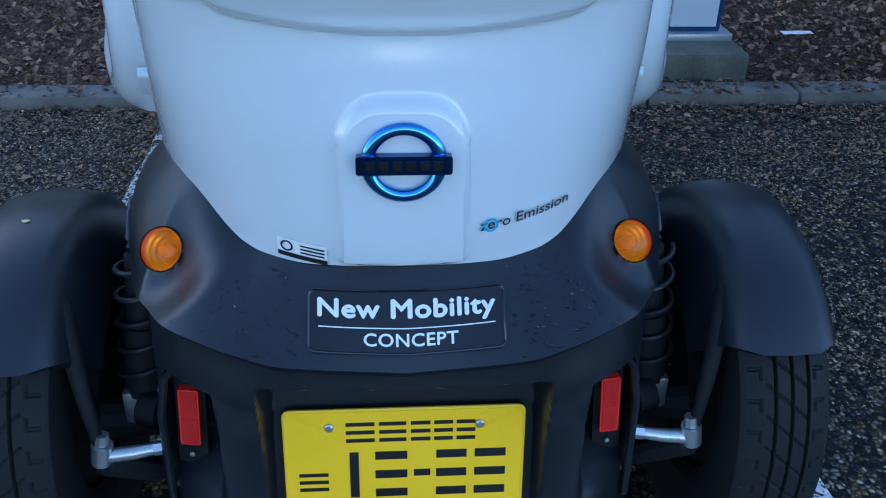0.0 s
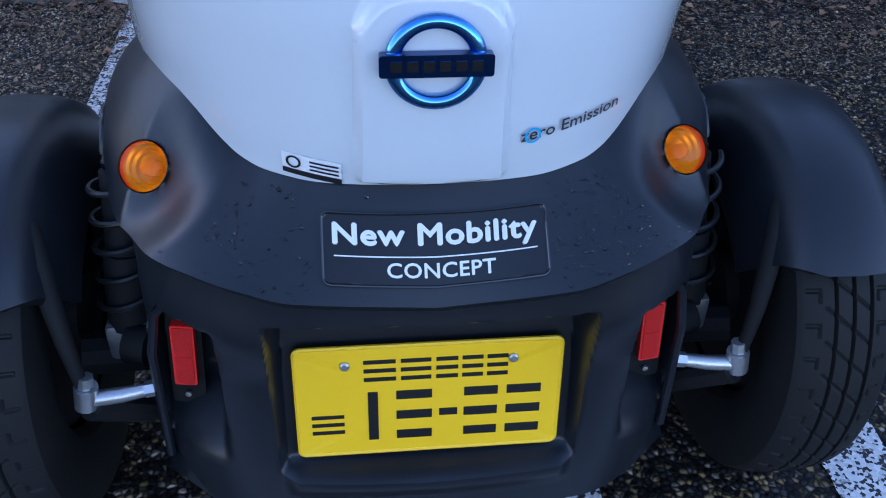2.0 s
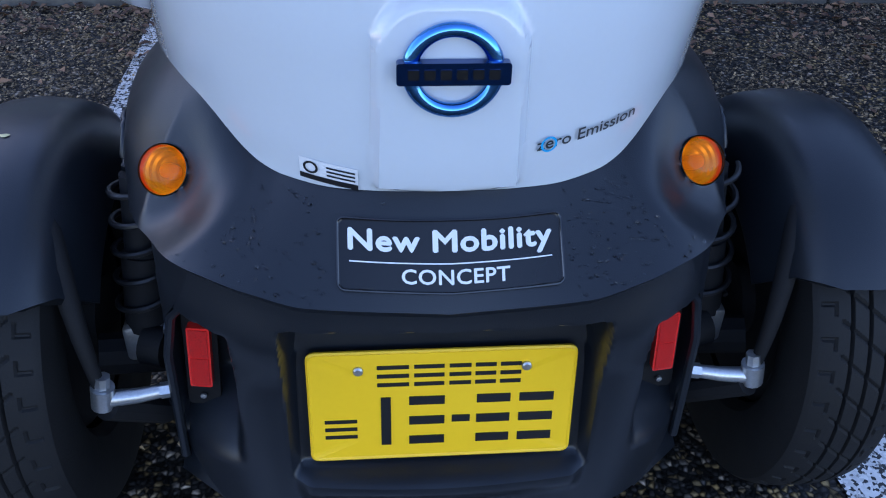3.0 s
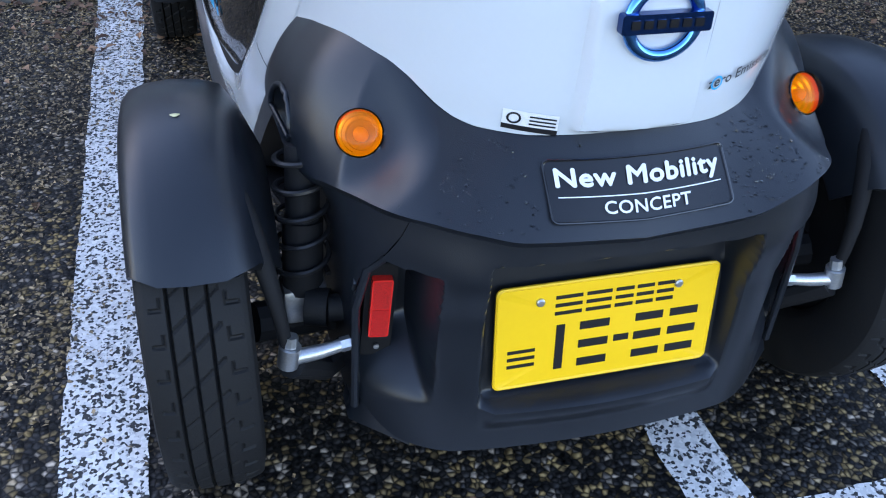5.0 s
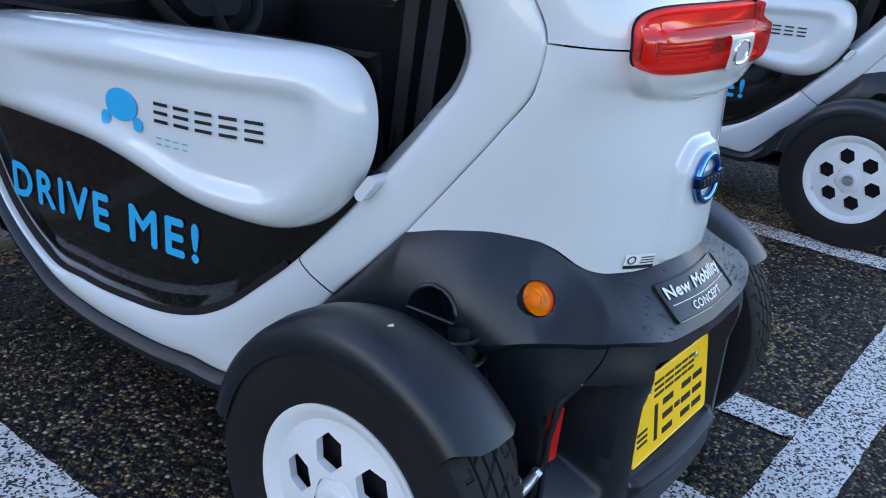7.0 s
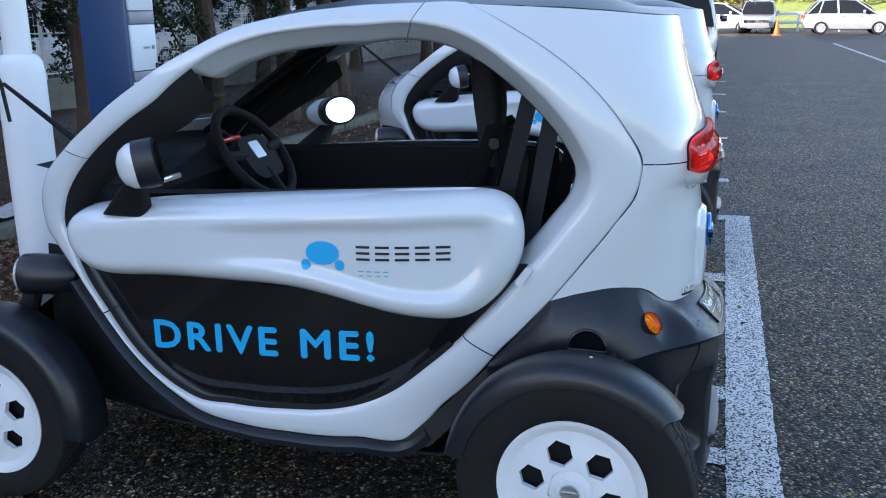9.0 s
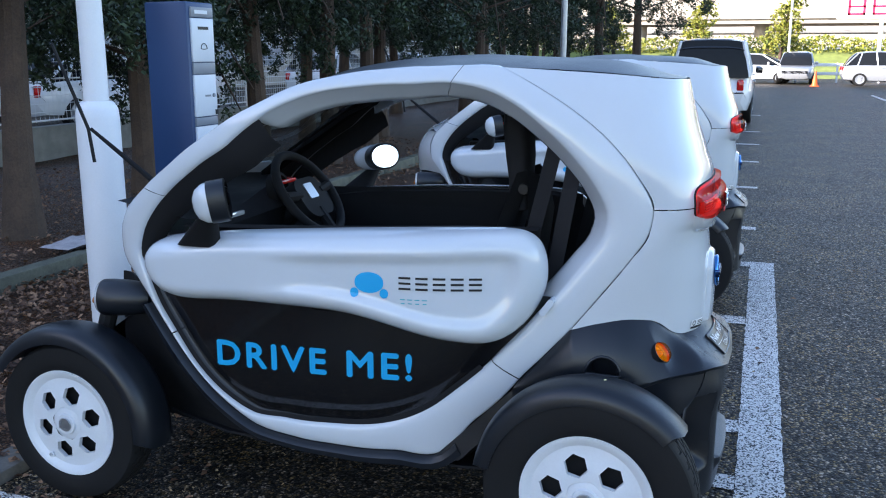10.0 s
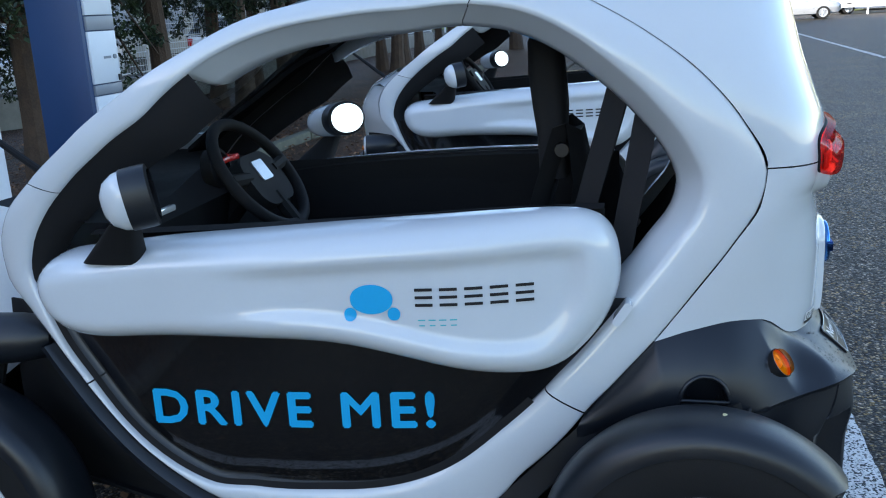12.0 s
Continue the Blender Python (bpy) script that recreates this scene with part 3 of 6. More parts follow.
def door(parent, s):
    bm, rows = bmesh.new(), []
    for k in (1.0, 1.0, 0.985, 0.965, 0.94, 0.91, 0.88, 0.84, 0.79, 0.73, 0.66, 0.58, 0.5, 0.4, 0.3, 0.2, 0.1, 0.02):
        row = []
        for i, (oy, oz) in enumerate(outline):
            y, z = 0.72 + (oy - 0.72) * k, 0.82 + (oz - 0.82) * k
            x = door_x(y, z)
            if not rows:
                x -= 0.014
            row.append((s * x, y, z))
        rows.append(row)
    vs = sheet(bm, rows, close_u=True)
    bm.faces.new(vs[-1])
    panel = part("door", bm, WHITE, parent, "white door with a glossy black lower panel, closed", 60)
    # black lower panel fills the rest of the opening below
    bm, rows = bmesh.new(), []
    n = 60
    for i in range(n + 1):
        a = radians(-5) + radians(-167) * i / n
        ri = ring_in(a) - 0.002
        row = []
        for k in (1.0, 0.98, 0.94, 0.88, 0.8, 0.7, 0.6, 0.45, 0.3):
            y, z = 0.75 + ri * k * math.cos(a), 0.85 + ri * k * math.sin(a)
            row.append((s * (hull(y, z) - 0.014 + 0.022 * sstep(1.0, 0.86, k)), y, z))
        rows.append(row)
    sheet(bm, rows)
    part("lower_panel", bm, GLOSSBLACK, panel, "glossy black lower door panel", 60)
    # inner trim, seen from the other side
    bm, rows = bmesh.new(), []
    for k in (0.97, 0.9, 0.5, 0.05):
        rows.append([(s * (hull(0.72 + (oy - 0.72) * k, 0.82 + (oz - 0.82) * k) - 0.035 - 0.02 * (k < 0.95)), 0.72 + (oy - 0.72) * k, 0.82 + (oz - 0.82) * k) for oy, oz in outline])
    vs = sheet(bm, rows, close_u=True)
    bm.faces.new(vs[-1])
    part("inner_trim", bm, DARKPLASTIC, panel, "black inner door trim")
    bm, rows = bmesh.new(), []
    for i in range(21):
        y = 0.20 + 1.10 * i / 20
        rows.append([(s * (hull(y, 0.9) - 0.045 + dx), y, z) for z, dx in ((0.955 - 0.045 * max(0, (y - 0.4)), 0.03), (0.96 - 0.045 * max(0, (y - 0.4)), 0.0), (0.80, -0.02), (0.60, -0.02), (0.36, 0.0))])
    sheet(bm, rows)
    part("inner_panel", bm, DARKPLASTIC, panel, "black inner door panel with a shallow pocket")
    # rear-view mirror
    bm = bmesh.new()
    rows = []
    for f in (0, 0.12, 0.4, 0.7, 1.0):
        cy, cz, cx = 1.181 - 0.066 * f, 0.884 + 0.092 * f, 0.545 + 0.050 * f
        ly, lx = 0.067 - 0.040 * f, 0.034 - 0.012 * f
        rows.append([(s * (cx + lx * math.copysign(abs(math.cos(q)) ** 0.6, math.cos(q))), cy + ly * math.copysign(abs(math.sin(q)) ** 0.6, math.sin(q)), cz) for q in (2 * math.pi * i / 24 for i in range(24))])
    vs = sheet(bm, rows, close_u=True)
    bm.faces.new(vs[-1])
    part("mirror_foot", bm, DARKPLASTIC, panel, "black plastic mirror foot", 40)
    bm = bmesh.new()
    mm = Matrix.Translation((s * (0.600 if s < 0 else 0.610), 1.096 if s < 0 else 1.105, 1.024)) @ Matrix.Rotation(radians(27 if s < 0 else -24), 4, "Z") @ Matrix.Rotation(radians(-9), 4, "X")
    mw, mh, soft = (0.050, 0.061, 0.8) if s < 0 else (0.084, 0.054, 0.95)
    rows = []
    front = 0.78 if s < 0 else 1.3
    full = (0.40, 0.72, 0.93) if s < 0 else (0.58, 0.84, 0.97)
    for q, sc in ((-0.066 * front, 0.05), (-0.062 * front, full[0]), (-0.048 * front, full[1]), (-0.022 * front, full[2]), (0.008, 1.0), (0.045, 0.99)):
        rows.append([mm @ Vector((mw * sc * math.copysign(abs(math.cos(a)) ** soft, math.cos(a)), -q, mh * sc * math.copysign(abs(math.sin(a)) ** soft, math.sin(a)))) for a in (2 * math.pi * i / 28 for i in range(28))])
    vs = sheet(bm, rows, close_u=True)
    bm.faces.new(vs[0])
    part("mirror_shell", bm, WHITE, panel, "white rounded mirror shell", 50)
    bm = bmesh.new()
    rows = [[mm @ Vector((mw * sc * math.copysign(abs(math.cos(a)) ** soft, math.cos(a)), -q, mh * sc * math.copysign(abs(math.sin(a)) ** soft, math.sin(a)))) for a in (2 * math.pi * i / 28 for i in range(28))] for q, sc in ((-0.004 if s < 0 else 0.016, 0.95), (-0.0035 if s < 0 else 0.0165, 0.995), (0.022, 1.014), (0.038, 1.014), (0.046, 1.0))]
    sheet(bm, rows, close_u=True)
    part("mirror_collar", bm, PLASTIC, panel, "black rear half of the mirror housing", 50)
    bm = bmesh.new()
    ring = [mm @ Vector((0.992 * mw * math.copysign(abs(math.cos(a)) ** soft, math.cos(a)), -0.045, 0.992 * mh * math.copysign(abs(math.sin(a)) ** soft, math.sin(a)))) for a in (2 * math.pi * i / 28 for i in range(28))]
    ring2 = [mm @ Vector((mw * 0.86 * math.copysign(abs(math.cos(a)) ** soft, math.cos(a)), -0.050, mh * 0.84 * math.copysign(abs(math.sin(a)) ** soft, math.sin(a)))) for a in (2 * math.pi * i / 28 for i in range(28))]
    sheet(bm, [ring, ring2], close_u=True)
    part("mirror_rim", bm, DARKPLASTIC, panel)
    bm = bmesh.new()
    bm.faces.new([bm.verts.new(p) for p in ring2])
    part("mirror_glass", bm, CHROME, panel, "mirror glass reflecting bright sky")
    # lettering and emblem
    start = 1.178 if s < 0 else 0.560
    fill = lambda y, z: Vector((s * (hull(y, z) + 0.0115), y, z))
    letters(panel, "DRIVE ME!", 0.63, lambda u, v: fill(start + s * u, 0.492 + 0.010 * u / 0.63 + v * 0.92), 1.20, 0.0034, SKYBLUE, "bright blue capital letter")
    emblem(panel, s)
    bm = bmesh.new()
    prism(bm, round_rect(0.020, 0.055, 0.009, 5), lambda u, v, w: (lambda y, z: Vector((s * (hull(y, z) + 0.028 - w), y, z)))(0.162 + u * 0.72 - v * 0.55, 0.745 + u * 0.6 + v * 0.80), 0.045)
    part("latch", bm, WHITE, panel, "white door latch cover")
    return panel


def emblem(panel, s):
    def on(y, z):
        return Vector((s * door_x(y, z, 0.003), y, z))

    def blot(bm, cy, cz, ry, rz, n=24):
        c = bm.verts.new(on(cy, cz))
        rings = []
        for k in (0.5, 1.0):
            rings.append([bm.verts.new(on(cy + ry * k * math.cos(a), cz + rz * k * math.copysign(abs(math.sin(a)) ** 0.9, math.sin(a)))) for a in (2 * math.pi * i / n for i in range(n))])
        for i in range(n):
            j = (i + 1) % n
            bm.faces.new((c, rings[0][i], rings[0][j]))
            bm.faces.new((rings[0][i], rings[1][i], rings[1][j], rings[0][j]))
    y0, d = (0.635, -1) if s < 0 else (0.40, 1)
    bm = bmesh.new()
    blot(bm, y0, 0.814, 0.042, 0.030)
    for q in (-1, 1):
        blot(bm, y0 + q * 0.043, 0.784, 0.0125, 0.0135, 14)
    part("emblem", bm, SKYBLUE, panel, "bright blue blob emblem")
    yb, put = y0 + d * 0.085, []
    for i in range(5):
        u0 = yb + d * i * 0.0475
        put += [(INK, u0, u0 + d * 0.034, z, z + 0.0062) for z in (0.829, 0.8135, 0.798)]
    for i in range(4):
        u0 = yb + d * (0.004 + i * 0.0205)
        put += [(TEAL, u0, u0 + d * 0.014, 0.769, 0.7715), (TEAL, u0 + d * 0.002, u0 + d * 0.013, 0.758, 0.7605)]
    for mt, a, b, lo, hi in put:
        bm = bmesh.new()
        sheet(bm, [[on(a + (b - a) * k / 4, z) for k in range(5)] for z in (lo, hi)])
        part("bar", bm, mt, panel)


def ridge(t):
    """Lower edge of the rear bumper's sloping shelf, t = 0 in the middle, 1 at its front end."""
    at = (0, 0.2, 0.28, 0.36, 0.43, 0.5, 0.6, 0.8, 1)
    return Vector((curve(at, (0, 0.15, 0.21, 0.27, 0.32, 0.355, 0.381, 0.392, 0.392))(t),
                   curve(at, (-0.334, -0.327, -0.314, -0.285, -0.235, -0.16, -0.08, 0.05, 0.255))(t),
                   curve(at, (0.552, 0.560, 0.572, 0.580, 0.579, 0.562, 0.535, 0.522, 0.49))(t)))


def shelf_top(t):
    q = min(t * 1.22, 1.0)
    z = panel_low(q)
    x, y = rear_curve(z, q)
    if t > 0.82:
        f = (t - 0.82) / 0.18
        return Vector((x + 0.02 * f, y + 0.14 * f, z - 0.16 * f))
    return Vector((x, y, z))


def lamp_pose(s):
    return Matrix.Translation((s * 0.313, -0.150, 0.624)) @ Matrix.Rotation(radians(20 * s), 4, "Z") @ Matrix.Rotation(radians(54), 4, "X")


def bumper(parent):
    bm, rows = bmesh.new(), []
    nt = 170
    lamp_m = lamp_pose(1)
    axis = (lamp_m.to_3x3() @ Vector((0, 0, 1))).normalized()
    hood = []
    for j in range(-nt, nt + 1):
        t, s = abs(j) / nt, (1 if j >= 0 else -1)
        a, b = shelf_top(t), ridge(t)
        out = Vector((sstep(0.15, 0.6, t), -1 + sstep(0.35, 0.75, t), 0.35)).normalized()
        up = 0.001 + 0.006 * sstep(0.30, 0.5, t) + 0.020 * sstep(0.48, 0.66, t) * sstep(1.0, 0.84, t)
        row = []
        for k in (-0.08, *(q / 36 for q in range(37)), 1.05, 1.07):
            p = a.lerp(b, min(max(k, 0), 1)) + out * (up * 4 * k * (1 - k) if 0 < k < 1 else 0)
            if k < 0:
                p = p + Vector((-0.02 * sstep(0.2, 0.6, t), 0.02, -0.03))
            if k > 1:
                p = p - out * (0.012 if k < 1.06 else 0.05) * sstep(1.0, 0.88, t) + Vector((0, 0, -0.012 if k < 1.06 else -0.02))
            rel = p - lamp_m.translation
            h = rel.dot(axis)
            d = (rel - axis * h).length
            # shallow dish round the turn signal, and its round hole
            if 0.0 < d < 0.11 and h > 0:
                p = p - axis * h * 0.85 * sstep(0.11, 0.033, d)
                h *= 1 - 0.85 * sstep(0.11, 0.033, d)
            if d < 0.0335:
                side_way = (rel - axis * h) / max(d, 1e-6)
                p = p + side_way * (0.0305 - d) if d > 0.0275 else p - axis * (h + 0.035)
            # hooded opening over the damper
            off_y, off_z = p.y - 0.0, p.z - 0.572
            far = math.hypot(off_y, off_z)
            if t > 0.5 and far < 0.051:
                if far > 0.042:
                    p.y, p.z = off_y / far * 0.0465, 0.572 + off_z / far * 0.0465
                    if s > 0 and off_z > -0.01:
                        hood.append(p.copy())
                else:
                    p.x = 0.325
            row.append((s * p.x, p.y, p.z))
        rows.append(row)
    sheet(bm, rows)
    body = part("rear_bumper", bm, PLASTIC, parent, "matt black plastic rear bumper, beaded with a few water drops", 55)
    drop_rnd, bm = random.Random(4), bmesh.new()
    for i in range(340):
        t = drop_rnd.gauss(0.27, 0.07) if i % 3 else drop_rnd.uniform(0.05, 0.5)
        t, k, sgn = abs(t), drop_rnd.uniform(0.08, 0.97), (1 if drop_rnd.random() < 0.66 else -1)
        out = Vector((sstep(0.15, 0.6, t), -1 + sstep(0.35, 0.75, t), 0.35)).normalized()
        p = shelf_top(t).lerp(ridge(t), k) + out * ((0.001 + 0.008 * sstep(0.30, 0.5, t)) * 4 * k * (1 - k))
        r = drop_rnd.uniform(0.0010, 0.0030)
        if (abs(p.x) < 0.13 and 0.55 < p.z < 0.64) or (p - lamp_m.translation).length < 0.118:
            continue
        made = bmesh.ops.create_icosphere(bm, subdivisions=1, radius=r)["verts"]
        for v in made:
            v.co = Vector((sgn * p.x, p.y, p.z)) + Vector((v.co.x * 1.2, v.co.y * 0.7, v.co.z * 0.9 * drop_rnd.uniform(0.9, 1.1)))
    drops = part("rain_spatter", bm, WATER, body, "scattered water drops")
    drops["kind"] = "stuff"
    # lower skirt with recesses for the number plate and the reflectors
    bm, rows = bmesh.new(), []
    nx, nz = 200, 110
    edge_w = curve((0.15, 0.2, 0.25, 0.4, 0.47, 0.51, 0.548, 0.59), (0.352, 0.342, 0.336, 0.334, 0.322, 0.303, 0.285, 0.27))
    ridge_at = [ridge(q / 40) for q in range(0, 20)]
    ridge_y, ridge_z = curve([p.x for p in ridge_at], [p.y for p in ridge_at]), curve([p.x for p in ridge_at], [p.z for p in ridge_at])
    for i in range(nz + 1):
        row = []
        for j in range(nx + 1):
            u = -1 + 2 * j / nx
            zt = ridge_z(0.275 * abs(u)) - 0.002
            z = zt + (0.188 - zt) * i / nz
            x = edge_w(z) * u
            ax = abs(x)
            y = -0.331 + 0.35 * ax * ax + 4.3 * max(0, ax - 0.2) ** 2 + 0.012 * sstep(0.50, 0.42, z)
            y += (ridge_y(ax) + 0.009 - y) * sstep(0.07, 0.0, zt - z)
            plate = sstep(0.186, 0.172, ax) * sstep(0.270, 0.284, z) * sstep(0.520, 0.510, z)
            y += (-0.262 - 0.155 * (0.447 - z) - y) * plate
            lip = sstep(0.185, 0.160, ax) * sstep(0.284, 0.272, z) * sstep(0.225, 0.262, z)
            y -= 0.014 * lip
            pocket = sstep(0.240, 0.254, ax) * sstep(0.330, 0.325, ax) * sstep(0.245, 0.325, z - 0.35 * (0.325 - ax)) * sstep(0.503, 0.494, z)
            y += (max(y, -0.165) - y) * pocket
            row.append((x, y, z))
        rows.append(row)
    sheet(bm, rows)
    thicken(bm, 0.004)
    part("lower_skirt", bm, PLASTIC, body, "matt black lower rear skirt with a recess for the plate", 35)
    # wheel-house walls behind the skirt
    for s in (-1, 1):
        bm, rows = bmesh.new(), []
        foot_x = curve((0.30, 0.36, 0.43, 0.5, 0.6, 0.8, 0.95), (0.322, 0.332, 0.336, 0.338, 0.342, 0.347, 0.365))
        foot_y = curve((0.30, 0.36, 0.43, 0.5, 0.6, 0.8, 0.95), (-0.236, -0.218, -0.195, -0.15, -0.07, 0.06, 0.22))
        for i in range(31):
            t = 0.365 + 0.585 * i / 30
            p = ridge(t)
            row = []
            for k in range(13):
                f = k / 12
                g = sstep(0.0, 0.14, f)
                x, y, z = p.x - 0.008 + (foot_x(t) - p.x + 0.008) * g, p.y + 0.004 + (foot_y(t) - p.y - 0.004) * g, p.z - 0.004 + (0.20 - p.z) * f
                # the first strip runs down along the skirt's own edge
                ex = edge_w(z)
                ey = -0.331 + 0.35 * ex * ex + 4.3 * max(0, ex - 0.2) ** 2 + 0.012 * sstep(0.50, 0.42, z)
                ey += (ridge_y(min(ex, 0.29)) + 0.009 - ey) * sstep(0.07, 0.0, p.z - z)
                b = sstep(0.365, 0.46, t)
                row.append((s * (ex - 0.001 + (x - ex + 0.001) * b), ey + 0.003 + (y - ey - 0.003) * b, z))
            rows.append(row)
        sheet(bm, rows)
        part("side_panel", bm, PLASTIC, body, "black bumper side wall beside the wheel", 60)
        bm = bmesh.new()
        # rolled lip of the opening over the damper
        hood.sort(key=lambda q: math.atan2(q.z - 0.572, q.y))
        rim = [hood[i] for i in range(0, len(hood), 3)]
        tube(bm, [(s * (q.x + 0.001), q.y, q.z) for q in rim], 0.0042, 8)
        part("opening_lip", bm, PLASTIC, body, "", 60)
        bm = bmesh.new()
        tube(bm, [(s * 0.293, -0.245, 0.507), (s * 0.318, -0.222, 0.468), (s * 0.332, -0.215, 0.40), (s * 0.334, -0.215, 0.30), (s * 0.335, -0.215, 0.22)], 0.006, 8)
        part("skirt_edge", bm, PLASTIC, body)
        # splash foot
        bm = bmesh.new()
        prism(bm, ((0.262, 0.255), (0.328, 0.24), (0.344, 0.190), (0.268, 0.184)), lambda u, v, w: Vector((s * u, -0.274 + w + 0.8 * (u - 0.262) + 0.35 * (v - 0.2), v)), 0.05, 0.009)
        part("skirt_foot", bm, PLASTIC, body, "", 60)
        # reflector on its bracket
        bm = bmesh.new()
        rm = Matrix.Translation((s * 0.297, -0.209, 0.387)) @ Matrix.Rotation(radians(4 * s), 4, "Z") @ Matrix.Rotation(radians(90), 4, "X") @ Matrix.Rotation(radians(4 * s), 4, "Z")
        prism(bm, round_rect(0.028, 0.098, 0.003, 3), facing(rm), 0.012)
        lens = part("reflector", bm, REDREFLECTOR, body, "red plastic side reflector", 30)
        for v0, v1 in ((-0.046, -0.001), (0.001, 0.046)):
            bm = bmesh.new()
            prism(bm, ((-0.011, v0), (0.011, v0), (0.011, v1), (-0.011, v1)), facing(rm @ Matrix.Translation((0, 0, 0.0012))), 0.002)
            part("reflector_field", bm, REDFIELD, lens, "fine prismatic red field")
        bm = bmesh.new()
        lathe(bm, ((0.004, 0), (0.004, 0.003), (0.0, 0.004)), rm @ Matrix.Translation((0, -0.072, -0.008)), 10)
        part("screw", bm, STEEL, body)
        bm = bmesh.new()
        prism(bm, round_rect(0.042, 0.16, 0.006, 3), facing(rm @ Matrix.Translation((0, -0.012, -0.012))), 0.006)
        part("reflector_bracket", bm, DARKPLASTIC, body)
        # turn signal
        bm = bmesh.new()
        im = lamp_pose(s)
        lathe(bm, ((0.0280, -0.004), (0.0278, 0.006), (0.0268, 0.0120), (0.0245, 0.0155), (0.0215, 0.0172), (0.0200, 0.0166), (0.0185, 0.0176), (0.012, 0.0195), (0.0, 0.0205)), im, 40)
        part("turn_signal", bm, AMBERLENS, body, "round amber turn-signal lens", 50)
        bm = bmesh.new()
        lathe(bm, ((0.0288, 0.004), (0.0275, -0.006), (0.0245, -0.008), (0.0235, -0.013), (0.020, -0.015), (0.0185, -0.020), (0.013, -0.023), (0.008, -0.026), (0.0, -0.027)), im, 28)
        part("turn_signal_bowl", bm, BULB, body, "silvered stepped lamp bowl", 20)
        bm = bmesh.new()
        lathe(bm, ((0.0085, -0.027), (0.0095, -0.012), (0.0085, -0.003), (0.005, 0.002), (0.0, 0.004)), im, 16)
        part("turn_signal_bulb", bm, ORANGEBULB, body, "orange bulb")
        bm = bmesh.new()
        lathe(bm, ((0.0306, 0.004), (0.0300, -0.006), (0.0296, -0.034)), im, 40)
        part("turn_signal_socket", bm, DARKPLASTIC, body)
    # plaque on the sloping shelf

    def bent(u, v, w=0.0):
        """A point of the plaque: u across and v up the shelf, w into it."""
        k, x = 0.545 - v * 7.1, u + 0.003
        lo, hi = 0.0, 0.5
        for _ in range(22):
            m = (lo + hi) / 2
            lo, hi = (m, hi) if shelf_top(m).lerp(ridge(m), k).x < abs(x) else (lo, m)
        p, q = shelf_top(lo), ridge(lo)
        down = (q - p).normalized()
        out = Vector((0.35 * abs(x) / 0.15, -1, 0)).normalized()
        out = (out - down * out.dot(down)).normalized()
        c = p.lerp(q, k) + out * (0.0045 - w)
        return Vector((c.x if x >= 0 else -c.x, c.y, c.z))
    bm = bmesh.new()
    ring = round_rect(0.238, 0.083, 0.008, 4)
    rows = [[bent(u * k, v * (k if k < 0.9 else 1 - 2.6 * (1 - k)), w) for u, v in ring] for k, w in ((1.0, 0.008), (1.0, 0.0), (0.988, -0.0005), (0.975, 0.001))]
    sheet(bm, rows, close_u=True)
    sheet(bm, [[bent(-0.1175 + 0.235 * i / 20, -0.0400 + 0.080 * j / 4, 0.0008) for i in range(21)] for j in range(5)])
    plaque = part("plaque", bm, PLAQUE, body, "black plaque with white lettering", 30)
    bm = bmesh.new()
    dense = []
    outline_pts = round_rect(0.236, 0.082, 0.008, 4)
    for i, (u, v) in enumerate(outline_pts):
        u2, v2 = outline_pts[(i + 1) % len(outline_pts)]
        n = max(1, int(math.hypot(u2 - u, v2 - v) / 0.012))
        dense += [bent(u + (u2 - u) * q / n, v + (v2 - v) * q / n, -0.0006) for q in range(n)]
    tube(bm, dense + dense[:1], 0.0014, 6, False)
    part("border", bm, GLOSSBLACK, plaque, "thin glossy black border")
    letters(plaque, "New Mobility", 0.212, lambda u, v: bent(u - 0.106, v * 0.92 + 0.006, -0.0012), 1.05, 0.0011, LETTERWHITE, "white letter")
    letters(plaque, "CONCEPT", 0.112, lambda u, v: bent(u - 0.052, v - 0.031, -0.0012), 1.05, 0.0004, LETTERWHITE, "white letter")
    bm = bmesh.new()
    sheet(bm, [[bent(-0.106 + 0.212 * i / 16, q, -0.001) for i in range(17)] for q in (-0.0085, -0.0070)])
    part("rule", bm, LETTERWHITE, plaque)
    # number plate, its characters as plain bars
    nm = Matrix.Translation((0, -0.287, 0.370)) @ Matrix.Rotation(radians(90 - 8), 4, "X")
    bm = bmesh.new()
    ring = round_rect(0.322, 0.161, 0.010, 4)
    rows = [[nm @ Vector((u * k, v * k2, -w)) for u, v in ring] for k, k2, w in ((1.0, 1.0, 0.003), (1.0, 1.0, 0.0), (0.985, 0.97, -0.0015), (0.97, 0.94, 0.0), (0.5, 0.5, 0.0), (0.02, 0.02, 0.0))]
    vs = sheet(bm, rows, close_u=True)
    bm.faces.new(vs[-1])
    plate = part("number_plate", bm, YELLOW, body, "yellow number plate", 25)
    for u0, u1, v0, v1 in ((-0.078, -0.040, 0.030, 0.060), (-0.034, 0.002, 0.030, 0.060), (0.008, 0.034, 0.030, 0.060), (0.039, 0.064, 0.030, 0.060), (0.069, 0.094, 0.030, 0.060),
                           (-0.142, -0.103, -0.046, -0.018), (-0.074, -0.062, -0.058, 0.014), (-0.040, 0.003, -0.058, 0.014), (0.012, 0.034, -0.026, -0.016), (0.042, 0.083, -0.058, 0.014), (0.094, 0.136, -0.058, 0.014)):
        tall = v1 - v0
        rows = ((v0, v1),) if u1 - u0 < 0.02 or tall < 0.012 else [(v0 + tall * q, v0 + tall * (q + 0.17)) for q in (0.0, 0.415, 0.83)]
